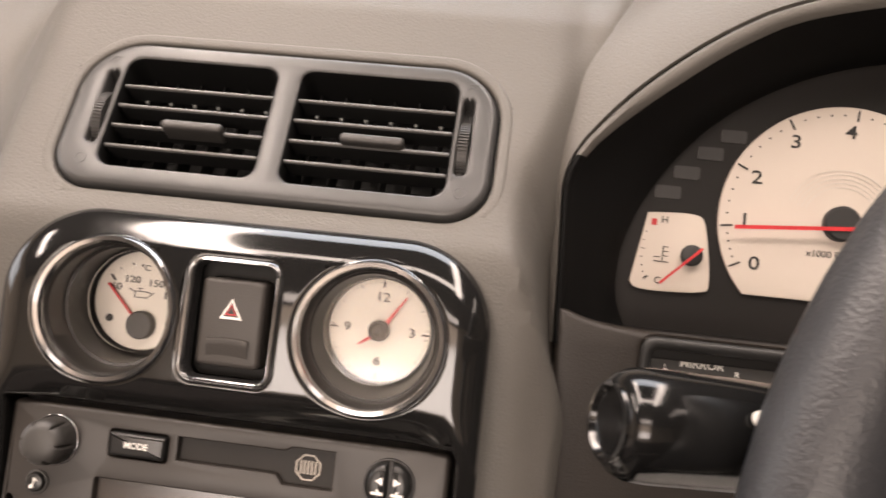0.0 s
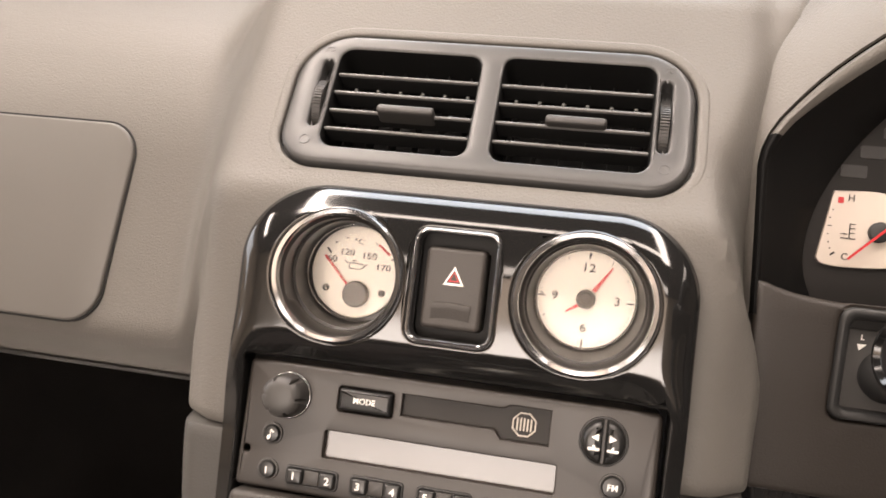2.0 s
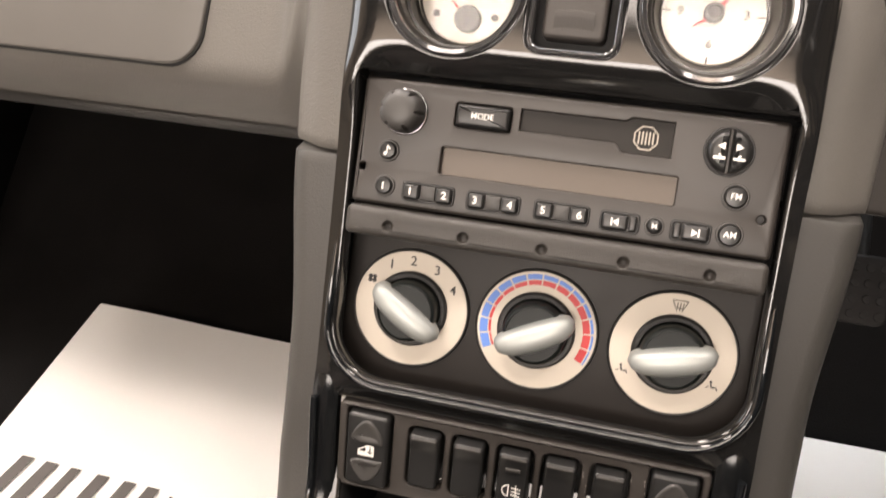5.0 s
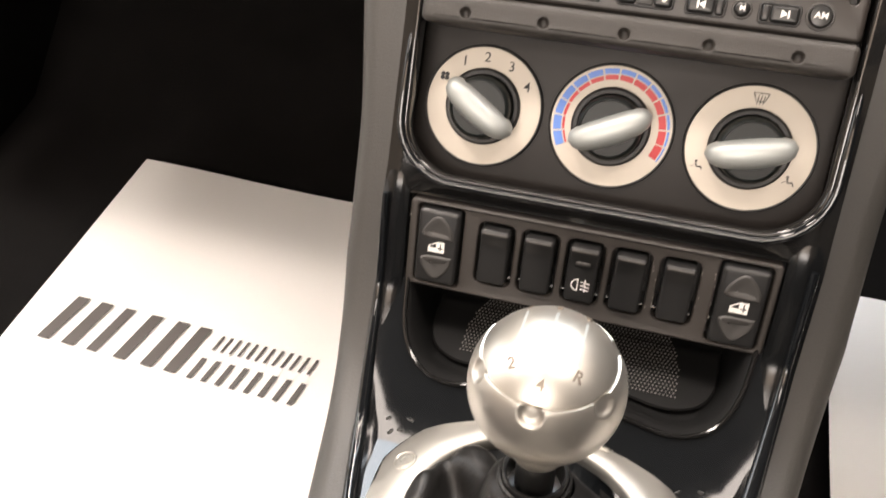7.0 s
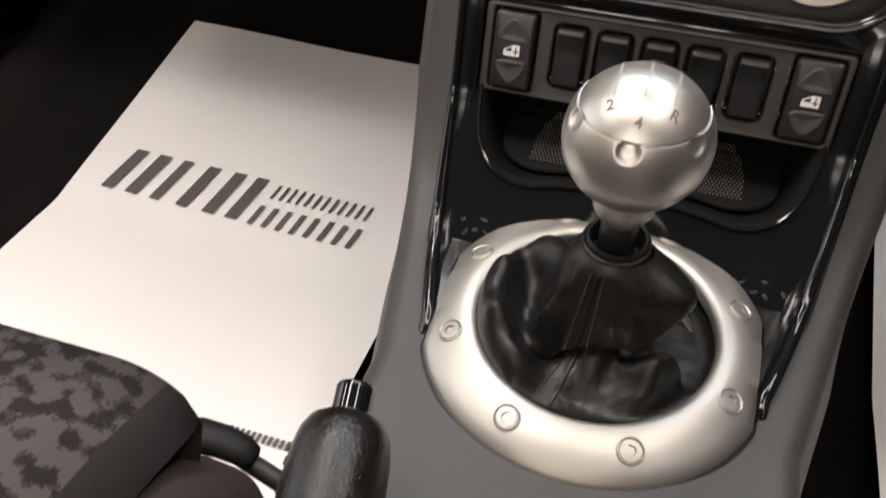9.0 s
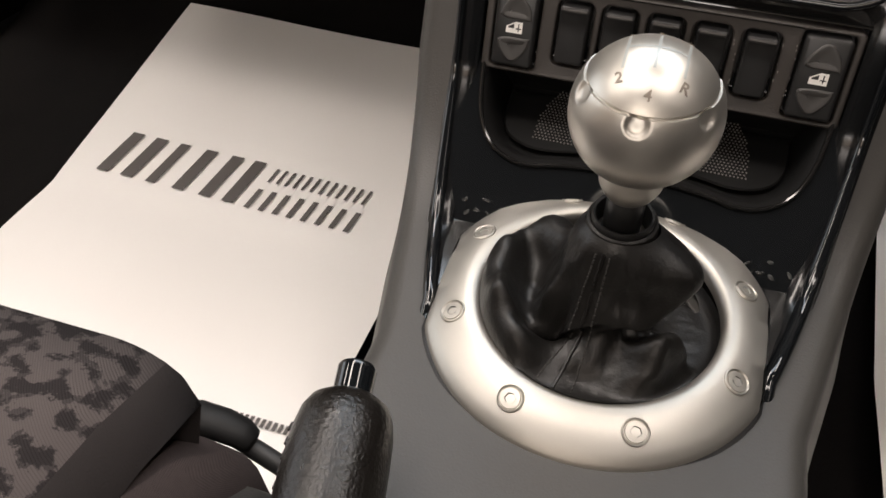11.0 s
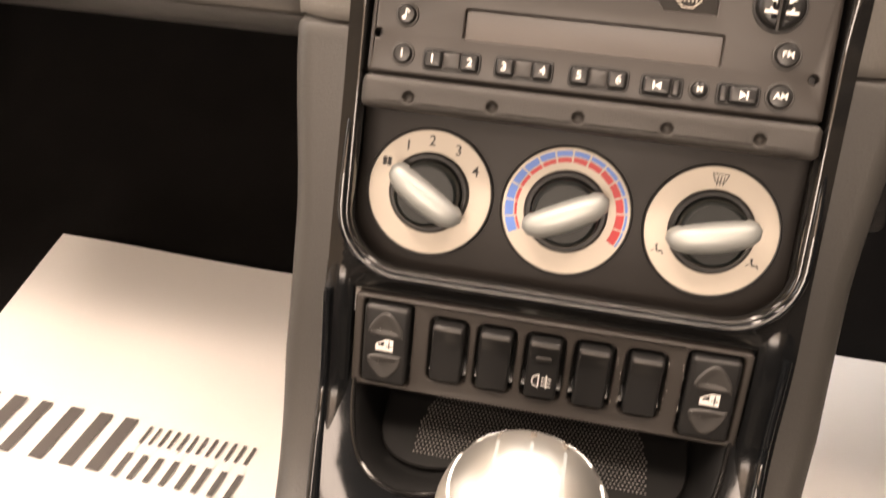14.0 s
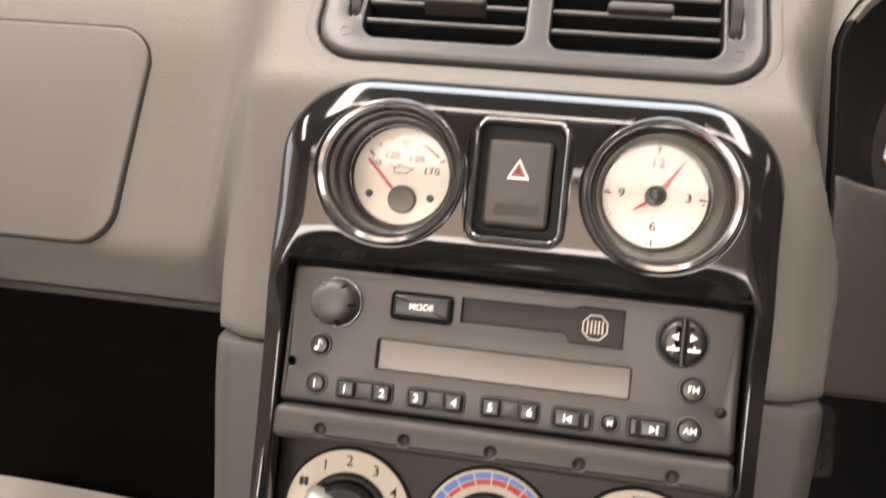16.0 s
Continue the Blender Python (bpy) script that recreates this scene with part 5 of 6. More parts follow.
def gaiter_ring():
    g = thing("gaiter_ring", "satin aluminium gaiter ring with eight socket bolts", "trim ring", RNG)
    prof = [(54.0, -6), (53.4, -2), (53.8, 0.5), (55.2, 2.0), (57.5, 2.6), (62, 2.0), (68, -0.3), (74, -3.6), (78, -6.6), (79.6, -9.0), (79.8, -12)]
    bm = lathe([(r * mm, z * mm) for r, z in prof], 128)
    for v in bm.verts:
        v.co.x = max(-0.0735, min(0.0735, v.co.x))
    part("ring", bm, ring_mat, g, "satin aluminium ring")
    gk = lathe([(81 * mm, -0.0135), (81 * mm, -0.0105), (79 * mm, -0.009)], 96)
    for v in gk.verts:
        v.co.x = max(-0.0750, min(0.0750, v.co.x))
    part("gasket", gk, black_mat, g, "black gasket edge")
    for i in range(8):
        a = radians(22.5 + 45 * i)
        tilt = Matrix.Rotation(radians(24), 4, Vector((-math.sin(a), math.cos(a), 0)))
        at = T((67 * mm * math.cos(a), 67 * mm * math.sin(a), 0.0004)) @ tilt
        b = part("bolt", lathe([(6.0 * mm, -0.002), (5.9 * mm, 0.0000), (5.5 * mm, 0.0003), (5.0 * mm, -0.0002), (4.6 * mm, -0.0006), (4.2 * mm, 0.0002), (2.4 * mm, 0.0003)], 32), ring_mat, g, "countersunk socket bolt", at)
        hexa = [(2.4 * mm * math.cos(radians(60 * k)), 2.4 * mm * math.sin(radians(60 * k))) for k in range(6)]
        hb = bmesh.new()
        p = ring(hb, hexa, 0.0003)
        q = ring(hb, [(x * 0.8, y * 0.8) for x, y in hexa], -0.0016)
        bridge(hb, p, q)
        hb.faces.new(q)
        part("socket", hb, silver_mat, b, "hexagon socket")


gaiter_ring()


def gaiter():
    g = thing("gear_gaiter", "soft black leather gear gaiter with stitched seam", "gaiter", T((0.0, -0.105, 0.197)))
    top = Vector((0.002, -0.011, 0.054))
    n, m = 200, 90
    # outlines of the skin from the ring up to the collar, radius and height, by the angle round the lever
    head = [(22.3, 27), (21.0, 41), (18.0, 49.5), (14.4, 54.0)]
    sunk = [(54.5, -4), (52.5, -9), (46, -11), (37, -10.5), (28, -7), (22.5, 0), (22, 12)] + head
    bridge_fold = [(54.5, -4), (54, 6), (51, 15), (45, 21), (38, 22), (32, 23), (27, 27), (24.5, 34), (21.5, 43), (18.0, 49.5), (14.4, 54.0)]
    rolled = [(54.5, -4), (54.4, 5), (52.5, 14), (48, 19), (43.5, 17), (39, 8), (34.5, 0), (29.5, 1), (25, 12)] + head
    low_roll = [(54.5, -4), (53.8, 1), (51, 8), (46.5, 10.5), (42, 7), (37, -1), (32, -5), (27.5, -1), (24.5, 12)] + head
    front = [(54.5, -4), (52.5, -8), (47, -8.5), (40, -5), (34, -1), (29, 3), (26, 8), (24.5, 17)] + head
    lobe = [(54.5, -4), (52.5, -8.5), (48.5, -8), (46, 1), (42, 10), (35.5, 12), (29, 5), (25, 3), (23.5, 13)] + head
    wheel = [(deg, along(rounded(p, 2), m + 1)) for deg, p in ((40, sunk), (98, sunk), (138, bridge_fold), (170, rolled), (205, rolled), (228, low_roll), (252, front), (288, front), (314, lobe), (331, lobe), (343, sunk), (400, sunk))]
    # ridges and valleys: angle, spread, share along the skin, spread, push outwards, push upwards
    folds = ((152, 8, 0.42, 0.13, 0.0, -0.006), (122, 9, 0.34, 0.16, 0.0, 0.004), (186, 8, 0.30, 0.12, 0.0, -0.0035), (212, 8, 0.62, 0.12, 0.004, 0.002), (236, 7, 0.50, 0.14, -0.003, 0.0), (270, 11, 0.22, 0.10, 0.0, -0.003), (300, 10, 0.16, 0.09, 0.0, 0.003),
             (348, 30, 0.86, 0.09, 0.0120, 0.001), (318, 12, 0.40, 0.10, 0.002, 0.006), (232, 6, 0.40, 0.20, -0.004, -0.003), (206, 7, 0.34, 0.14, 0.002, 0.003), (180, 50, 0.70, 0.13, -0.0015, 0.0))
    rows = []
    for j in range(m + 1):
        s = j / m
        row = []
        for i in range(n + 1):
            a = 2 * math.pi * i / n
            deg = math.degrees(a)
            turn = deg if deg >= 40 else deg + 360
            (d0, p0), (d1, p1) = next((u, v) for u, v in zip(wheel, wheel[1:]) if u[0] <= turn <= v[0])
            k = smooth(d0, d1, turn)
            r, z = [(p0[j][c] + (p1[j][c] - p0[j][c]) * k) * mm for c in (0, 1)]
            for fa, wa, fs, ws, pr, pz in folds:
                da = (deg - fa + 180) % 360 - 180
                k = math.exp(-(da / wa) ** 2 - ((s - fs) / ws) ** 2)
                r += pr * k
                z += pz * k
            # overhanging folds that wind across the front: above the crease out, below it in
            for fa, wide, fs, lean_s, push in ((326, 34, 0.68, 0.0042, 0.0110), (246, 22, 0.44, 0.0030, 0.0044)):
                da = (deg - fa + 180) % 360 - 180
                d = s - fs - lean_s * da
                e = push * math.exp(-(da / wide) ** 2) * math.tanh(d / 0.022) * math.exp(-(d / 0.11) ** 2)
                r += e
                z -= 0.45 * max(0.0, e)
            w = smooth(0.03, 0.2, s) * (1 - smooth(0.8, 1.0, s))
            nz = noise.noise(Vector((math.cos(a) * 2.2, math.sin(a) * 2.2, s * 4)))
            n2 = noise.noise(Vector((math.cos(a) * 6, math.sin(a) * 6, s * 9 + 5)))
            n3 = noise.noise(Vector((math.cos(a) * 15, math.sin(a) * 15, s * 22 + 9)))
            r += (0.0022 * nz + 0.0006 * n2 + 0.00025 * n3) * w
            z += (0.0018 * nz + 0.0006 * n2 + 0.00025 * n3) * w
            r = min(r, 0.0545)
            row.append((top.x * s + r * math.cos(a), top.y * s + r * math.sin(a), z))
        rows.append(row)
    part("skin", grid(rows), leather_mat, g, "wrinkled black leather", None, 180)
    tip = T(top + Vector((0, 0, 0.001))) @ Matrix.Rotation(radians(8), 4, "X")
    part("collar", shift(lathe([(0.0146, -0.004), (0.0147, -0.001), (0.0141, 0.0014), (0.0132, 0.0020), (0.0124, 0.001), (0.0120, -0.004)], 40), tip), leather_mat, g, "rolled leather collar")
    part("clip_ring", shift(lathe([(0.0124, -0.001), (0.0128, 0.0018), (0.0122, 0.0029), (0.0112, 0.0024), (0.0106, -0.008), (0, -0.009)], 40), T((0, 0, 0.0015)) @ tip), button_mat, g, "black clip ring")
    # stitched seam facing the rear
    i0 = int(n * 0.715)
    seam = [Vector(rows[j][i0]) + Vector((0, -0.0004, 0.0004)) for j in range(4, m - 4, 2)]
    part("seam", tube(seam, 0.0007, 6), leather_mat, g, "raised leather seam")
    for side in (-5, 5):
        for j in range(6, m - 6, 3):
            p, q = Vector(rows[j][i0 + side]), Vector(rows[j + 2][i0 + side])
            out = Vector((p.x, p.y, 0.02)).normalized() * 0.0004
            part("stitch", tube([p + out, q + out], 0.00042, 5), stitch_mat, g)


gaiter()
KC = Vector((0.0019, -0.1235, 0.3055))
KAX = (KC - Vector((0.002, -0.116, 0.254))).normalized()
KNOB = Matrix.Translation(KC) @ Matrix.Rotation(math.atan2(-KAX.y, KAX.z), 4, "X")


def gear_knob():
    g = thing("gear_lever", "satin aluminium ball gear lever with engraved shift pattern", "gear lever", KNOB)
    R = 0.0271
    cap = radians(56)
    zc = 0.985
    prof = [(0, R * zc)]
    for i in range(1, 16):
        a = cap * i / 16
        prof.append((R * math.sin(a) * zc, R * math.cos(a) * zc))
    prof += [(R * math.sin(cap) * zc, R * math.cos(cap) * zc), (R * math.sin(cap + 0.012) * 0.962, R * math.cos(cap + 0.012) * 0.962), (R * math.sin(cap + 0.035) * 0.962, R * math.cos(cap + 0.035) * 0.962), (R * math.sin(cap + 0.05) * 0.996, R * math.cos(cap + 0.05) * 0.996)]
    for i in range(1, 61):
        a = cap + 0.05 + (radians(151) - cap - 0.05) * i / 60
        prof.append((R * math.sin(a), R * math.cos(a)))
    prof += [(0.0131, -0.0250), (0.0127, -0.0266), (0.0128, -0.0290), (0.0121, -0.0325), (0.0102, -0.0365), (0.0088, -0.0385), (0.0075, -0.0388), (0, -0.0388)]
    bm = lathe(prof, 260)
    # six round scallops cut into the shoulder
    for i in range(6):
        a, e = radians(-93 + 60 * i), radians(63.5)
        c = Vector((math.cos(a) * math.sin(e), math.sin(a) * math.sin(e), math.cos(e))) * R
        for v in bm.verts:
            d = (v.co - c).length
            if d < 0.0043 and v.co.length > 0.0257 and v.co.z < R * math.cos(cap + 0.03):
                v.co *= 1 - 0.055 * (1 - (d / 0.0043) ** 4)
    part("ball", bm, alu_mat, g, "satin aluminium ball", None, 50)
    part("shaft", lathe([(0.0076, -0.0385), (0.0076, -0.058), (0, -0.058)], 32), button_mat, g, "black lever shaft")
    z = R * zc

    def dome(polys):
        bm = flat_mark(polys, 0.0001)
        bmesh.ops.subdivide_edges(bm, edges=bm.edges, cuts=6, use_grid_fill=True)
        for v in bm.verts:
            rr = v.co.x ** 2 + v.co.y ** 2
            v.co.z += math.sqrt(max(0, z * z - rr)) + 0.00004
        return bm
    gate = [bar(-10 * mm, 0, 10 * mm, 0, 0.9 * mm), bar(0, -9.5 * mm, 0, 9.5 * mm, 0.9 * mm), bar(-10 * mm, -9.5 * mm, -10 * mm, 9.5 * mm, 0.9 * mm), bar(10 * mm, -9.5 * mm, 10 * mm, 9.5 * mm, 0.9 * mm)]
    for line in gate:
        part("gate_line", dome([line]), silver_mat, g, "engraved gate line")
    engraved = plastic("engraved_grey", (0.20, 0.17, 0.14), 0.5, 800, 0, 0.1, 0.5, 0.5)
    for s, x, y in (("1", -10, 14), ("2", -10.4, -12.8), ("3", 0, 14.5), ("4", 0, -18.0), ("5", 10, 14), ("R", 10.8, -12.6)):
        nrm = Vector((x * mm, y * mm, math.sqrt(z * z - (x * x + y * y) * mm * mm)))
        up = Vector((0, 1, 0)) - nrm.normalized() * nrm.normalized().y
        up.normalize()
        zz = nrm.normalized()
        xx = up.cross(zz)
        q = Matrix((xx, up, zz)).transposed().to_4x4()
        lettering(s, 5.6 * mm, g, engraved, T(nrm * 1.002) @ q, 0.00006, name="numeral")


gear_knob()


# ---------- handbrake, seat, papers ----------
def handbrake():
    tip, tail = Vector((-0.0745, -0.214, 0.2225)), Vector((-0.036, -0.42, 0.174))
    ax = (tip - tail).normalized()
    M = Matrix.Translation(tip) @ ax.to_track_quat("Z", "Y").to_matrix().to_4x4()
    h = thing("handbrake", "black leather handbrake lever with gloss push button", "handbrake", M)
    n = 48
    prof = [(0.0076, 0.0), (0.0112, -0.0006), (0.0142, -0.0028), (0.0164, -0.0072), (0.0176, -0.014), (0.0181, -0.024), (0.0183, -0.04), (0.0180, -0.08), (0.0175, -0.12), (0.0165, -0.17), (0.015, -0.20)]
    part("grip", lathe(prof, n), grip_mat, h, "grained black leather grip")
    part("button", lathe([(0.0071, -0.004), (0.0071, 0.0105), (0.0073, 0.0118), (0.0068, 0.0129), (0.0058, 0.0131), (0.0054, 0.0122), (0, 0.0120)], 40), gloss_mat, h, "gloss black push button")
    part("button_collar", lathe([(0.0086, -0.002), (0.0086, 0.0008), (0.0074, 0.0014)], 40), black_mat, h, "black collar")
    for k in range(30):
        z = -0.012 - 0.0052 * k
        for sgn in (-1, 1):
            r = 0.0182
            part("stitch", tube([(r * 0.985, sgn * 0.0012, z), (r * 0.985, sgn * 0.0032, z - 0.0036)], 0.0006, 5), stitch_mat, h)
    part("boot", shift(lathe([(0.016, -0.20), (0.03, -0.24), (0.05, -0.28)], 32), Matrix()), leather_mat, h, "black leather sleeve")


handbrake()


def seat():
    s = thing("passenger_seat", "grey patterned cloth seat with brown ribbed bolster", "seat", T((-0.387, -0.42, 0.023)))
    # cushion: rounded pad
    rows = []
    nx, ny = 80, 30
    for j in range(ny + 1):
        v = j / ny
        row = []
        for i in range(nx + 1):
            u = i / nx
            x = -0.24 + 0.484 * u
            edge = min(1.0, min(u, 1 - u) / 0.075)
            ex = math.sqrt(max(0, 1 - (1 - edge) ** 2))
            if v < 0.35:
                t = v / 0.35
                y, z = 0.205 - 0.02 * (1 - t), 0.02 + 0.155 * t
            else:
                t = (v - 0.35) / 0.65
                c = min(1.0, t / 0.1)
                y = 0.205 + 0.015 * math.sin(math.pi * min(1, c)) - 0.75 * max(0, t - 0.02)
                z = 0.175 + 0.02 * math.sqrt(max(0, 1 - (1 - c) ** 2)) + 0.06 * t
            z = z * (0.86 + 0.14 * ex)
            row.append((x, y, z))
        rows.append(row)
    cut = 78
    part("cushion", grid([r[:cut + 1] for r in rows]), fabric_mat, s, "grey cushion with ragged dark pattern", None, 180)
    part("cushion_side", grid([r[cut:] for r in rows]), side_cloth_mat, s, "plain dark grey cushion side", None, 180)
    side = [(0.225, 0.196, 0.178), (0.236, 0.17, 0.172), (0.240, 0.10, 0.18), (0.242, -0.1, 0.2)]
    part("side_panel", grid([[(x + 0.000, y, z + 0.002) for x, y, z in side], [(x + 0.012, y - 0.012, z - 0.02) for x, y, z in side], [(x + 0.016, y - 0.02, z - 0.16) for x, y, z in side]]), trim_mat, s, "black side cloth")
    bol = [(0.241, 0.214, 0.036), (0.241, 0.210, 0.076), (0.241, 0.203, 0.102), (0.241, 0.191, 0.122), (0.240, 0.172, 0.136), (0.239, 0.14, 0.148), (0.238, 0.10, 0.160), (0.234, 0.0, 0.184), (0.23, -0.1, 0.206)]
    part("bolster", tube(bol, [0.024, 0.026, 0.0272, 0.028, 0.029, 0.030, 0.032, 0.034, 0.036], 32), bolster_mat, s, "brown ribbed bolster", None, 180)
    part("bolster_end", tube([(x + 0.026, y - 0.004, z - 0.006) for x, y, z in bol[:7]], [0.014, 0.018, 0.020, 0.021, 0.0215, 0.022, 0.023], 24), trim_mat, s, "black bolster edge", None, 180)


seat()


def belt_buckle():
    b = thing("belt_buckle", "black plastic seat belt buckle on a stalk", "buckle", T((-0.163, -0.168, 0.1155)))
    spine = [(-0.040, -0.004, -0.006), (-0.030, -0.002, -0.002), (-0.018, 0.0, 0.0), (-0.004, 0.001, -0.0015), (0.006, 0.001, -0.004), (0.011, 0.0, -0.007), (0.0125, 0.0, -0.008)]
    part("body", tube(spine, [0.008, 0.0092, 0.0098, 0.0094, 0.0086, 0.0074, 0.0050], 24, flat=0.75), pitch_mat, b, "rounded black shell", None, 60)
    part("stalk", tube([(0.008, 0, -0.010), (0.028, -0.002, -0.017), (0.06, -0.006, -0.030)], 0.0052, 14), black_mat, b, "black stalk")


belt_buckle()


def paper_height(y):
    return -0.004 + 0.0125 * smooth(-0.25, 0.10, y) + 0.269 * max(0.0, y - 0.088)


def paper_mat_sheet(cx, w, y0, y1, lean):
    p = thing("paper_mat", "white printed paper floor mat with grey logo", "paper mat", None, "paper floor mats")
    nx, ny = 24, 40
    rows = []
    for j in range(ny + 1):
        row = []
        for i in range(nx + 1):
            u, v = i / nx, j / ny
            x, y = cx + w * (u - 0.5), y0 + (y1 - y0) * v
            z = paper_height(y) + 0.0016 * math.sin(3.1 * u + 2 * v) + 0.0026 * noise.noise(Vector((u * 2.2, v * 3, cx)))
            row.append((x + lean * (v - 0.5), y, z))
        rows.append(row)
    top = grid(rows)
    part("sheet", top, paper_mat, p, "white paper sheet", None, 180)

    def on(x, y):
        u, v = (x - cx) / w + 0.5, (y - y0) / (y1 - y0)
        return (x + lean * (v - 0.5), y, paper_height(y) + 0.0016 * math.sin(3.1 * u + 2 * v) + 0.0026 * noise.noise(Vector((u * 2.2, v * 3, cx))) + 0.0016)
    return p, on


def print_mark(p, on, polys, name, label=""):
    bm = bmesh.new()
    for q in polys:
        dense = []
        for a, b in zip(q, q[1:] + q[:1]):
            k = max(1, int(math.hypot(b[0] - a[0], b[1] - a[1]) / 0.006))
            dense += [(a[0] + (b[0] - a[0]) * t / k, a[1] + (b[1] - a[1]) * t / k) for t in range(k)]
        vs = [bm.verts.new(on(x, y)) for x, y in dense]
        bm.faces.new(vs)
    bmesh.ops.triangulate(bm, faces=bm.faces)
    part(name, bm, ink_mat, p, label)


def logo(p, on, x, y, s):
    """Plain slanted shapes standing for the printed mark."""
    def lean(pts):
        return [(x + (a + 0.20 * b) * s, y + b * s) for a, b in pts]

    def slab(a0, b0, a1, b1):
        return lean(((a0, b0), (a1, b0), (a1, b1), (a0, b1)))

    for a0, a1 in ((0.0, 0.25), (0.50, 0.76), (1.02, 1.22), (1.56, 1.80), (2.10, 2.34), (2.56, 2.80)):
        print_mark(p, on, [slab(a0, 0.0, a1, 1.0)], "heavy_mark", "dark slanted bar")
    for k in range(12):
        print_mark(p, on, [slab(3.06 + 0.165 * k, 0.60, 3.115 + 0.165 * k, 0.92)], "light_mark", "thin grey bar")
    for k in range(8):
        print_mark(p, on, [slab(3.02 + 0.27 * k, -0.02, 3.12 + 0.27 * k, 0.42)], "bold_mark", "dark grey bar")


lp, lon = paper_mat_sheet(-0.332, 0.334, -0.16, 0.345, 0.0)
logo(lp, lon, -0.467, 0.113, 0.049)
for pk in range(12):
    print_mark(lp, lon, [[(-0.2275 + 0.0043 * pk, -0.0875), (-0.2249 + 0.0043 * pk, -0.0875), (-0.2249 + 0.0043 * pk, -0.0805), (-0.2275 + 0.0043 * pk, -0.0805)]], "small_mark", "small grey bar")
rp, ron = paper_mat_sheet(0.362, 0.334, -0.16, 0.345, 0.0)
logo(rp, ron, 0.225, 0.113, 0.049)


# ---------- instrument binnacle ----------
BIN = face_frame(20, 0.095, 0.482)
CLU = face_frame(20, 0.141, 0.492)


def binnacle():
    b = thing("instrument_binnacle", "charcoal instrument binnacle with an arched black hood", "binnacle", BIN)
    half = rounded([(168, -6), (160, 8), (156, 22), (158, 44), (168, 68), (186, 94), (209, 114), (237, 129), (266, 138), (300, 141)], 2)
    inner = half + [(600 - a, c) for a, c in half[::-1][1:]]
    # lower face, under and beside the opening, bent back below the sill
    left = rounded([(176, 3), (166, 3.2), (152, 4.5), (142, 6.5), (135, 9)], 2)
    outer = [(131, -86), (300, -86), (470, -86), (470, 3)] + left + [(131, 9.5), (131, 0)]
    sw = rrect(122 * mm, 50 * mm, 5 * mm, 5, 228.5 * mm, -24 * mm)
    bm = plate([(a * mm, c * mm) for a, c in outer], [sw], -0.03, 0.0012, 0.003, 0.002, 4, hole_z0=-0.026, fill=0.012)
    for v in bm.verts:
        v.co.z += 0.176 * min(0.0, v.co.y)
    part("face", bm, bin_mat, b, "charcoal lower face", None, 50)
    # funnel from the hood's edge in to the dials
    hood_line = rounded([(130, -6), (129, 24), (128, 45), (127, 73), (149, 101), (171, 121), (193, 137), (215, 149), (260, 163), (300, 166)], 2)
    hood_line = hood_line + [(600 - a, c) for a, c in hood_line[::-1][1:]]
    n = len(hood_line)
    fine = along([(a, c) for a, c in inner], n)
    near = dict(zip(hood_line, fine))
    def band(t, z):
        """A line in from the hood's edge: t up to 1 over the narrow rolled band, beyond it on to the dials."""
        out = []
        for a, c in hood_line:
            ia, ic = near[(a, c)]
            wide = (4 + 5.5 * smooth(60, 120, c)) / max(1.0, math.hypot(ia - a, ic - c))
            q = wide * t if t <= 1 else wide + (1 - wide) * (t - 1)
            out.append(((a + (ia - a) * q) * mm, (c + (ic - c) * q) * mm, z))
        return out
    over = [k for k, (a, c) in enumerate(hood_line) if c > 70]
    rolled_edge = [band(t, z) for t, z in ((0.0, -0.008), (0.06, -0.003), (0.2, -0.0005), (0.45, 0.0), (0.75, -0.0010), (1.0, -0.0035))]
    part("hood_trim", grid([r[over[0]:over[-1] + 1] for r in rolled_edge]), dash_mat, b, "charcoal rolled hood edge")
    # left cheek takes the blacker colour that stands for the hood's shadow
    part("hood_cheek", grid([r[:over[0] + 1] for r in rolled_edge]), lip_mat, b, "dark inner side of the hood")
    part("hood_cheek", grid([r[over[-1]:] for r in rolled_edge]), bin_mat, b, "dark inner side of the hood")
    part("hood_lip", grid([band(t, z) for t, z in ((1.0, -0.0035), (1.12, -0.0085), (1.55, -0.020), (2.0, -0.034), (2.0, -0.046))]), lip_mat, b, "inner hood coloured black as shade")
    rows = []
    for d, k in ((-0.0065, 0.6), (-0.0045, 1.6), (-0.0055, 4), (-0.010, 12), (-0.018, 23), (-0.031, 35), (-0.055, 46), (-0.10, 55), (-0.17, 61), (-0.30, 65)):
        rr = []
        for a, c in hood_line:
            dx, dy = (a - 300) / 170, c / 140
            L = math.hypot(dx, dy)
            kk = k * (0.25 + 0.75 * smooth(40, 110, c))
            rr.append(((a + kk * dx / L) * mm, (c + kk * dy / L) * mm, d))
        rows.append(rr)
    part("hood", grid(rows), dash_mat, b, "soft grained hood top")
    part("sill", solid([(152 * mm, 1.5 * mm), (152 * mm, -8 * mm), (446 * mm, -8 * mm), (446 * mm, 1.5 * mm)], -0.050, -0.003, 0.001), mask_mat, b, "dark sill under the dials", Matrix.Rotation(radians(3), 4, "X"))


binnacle()


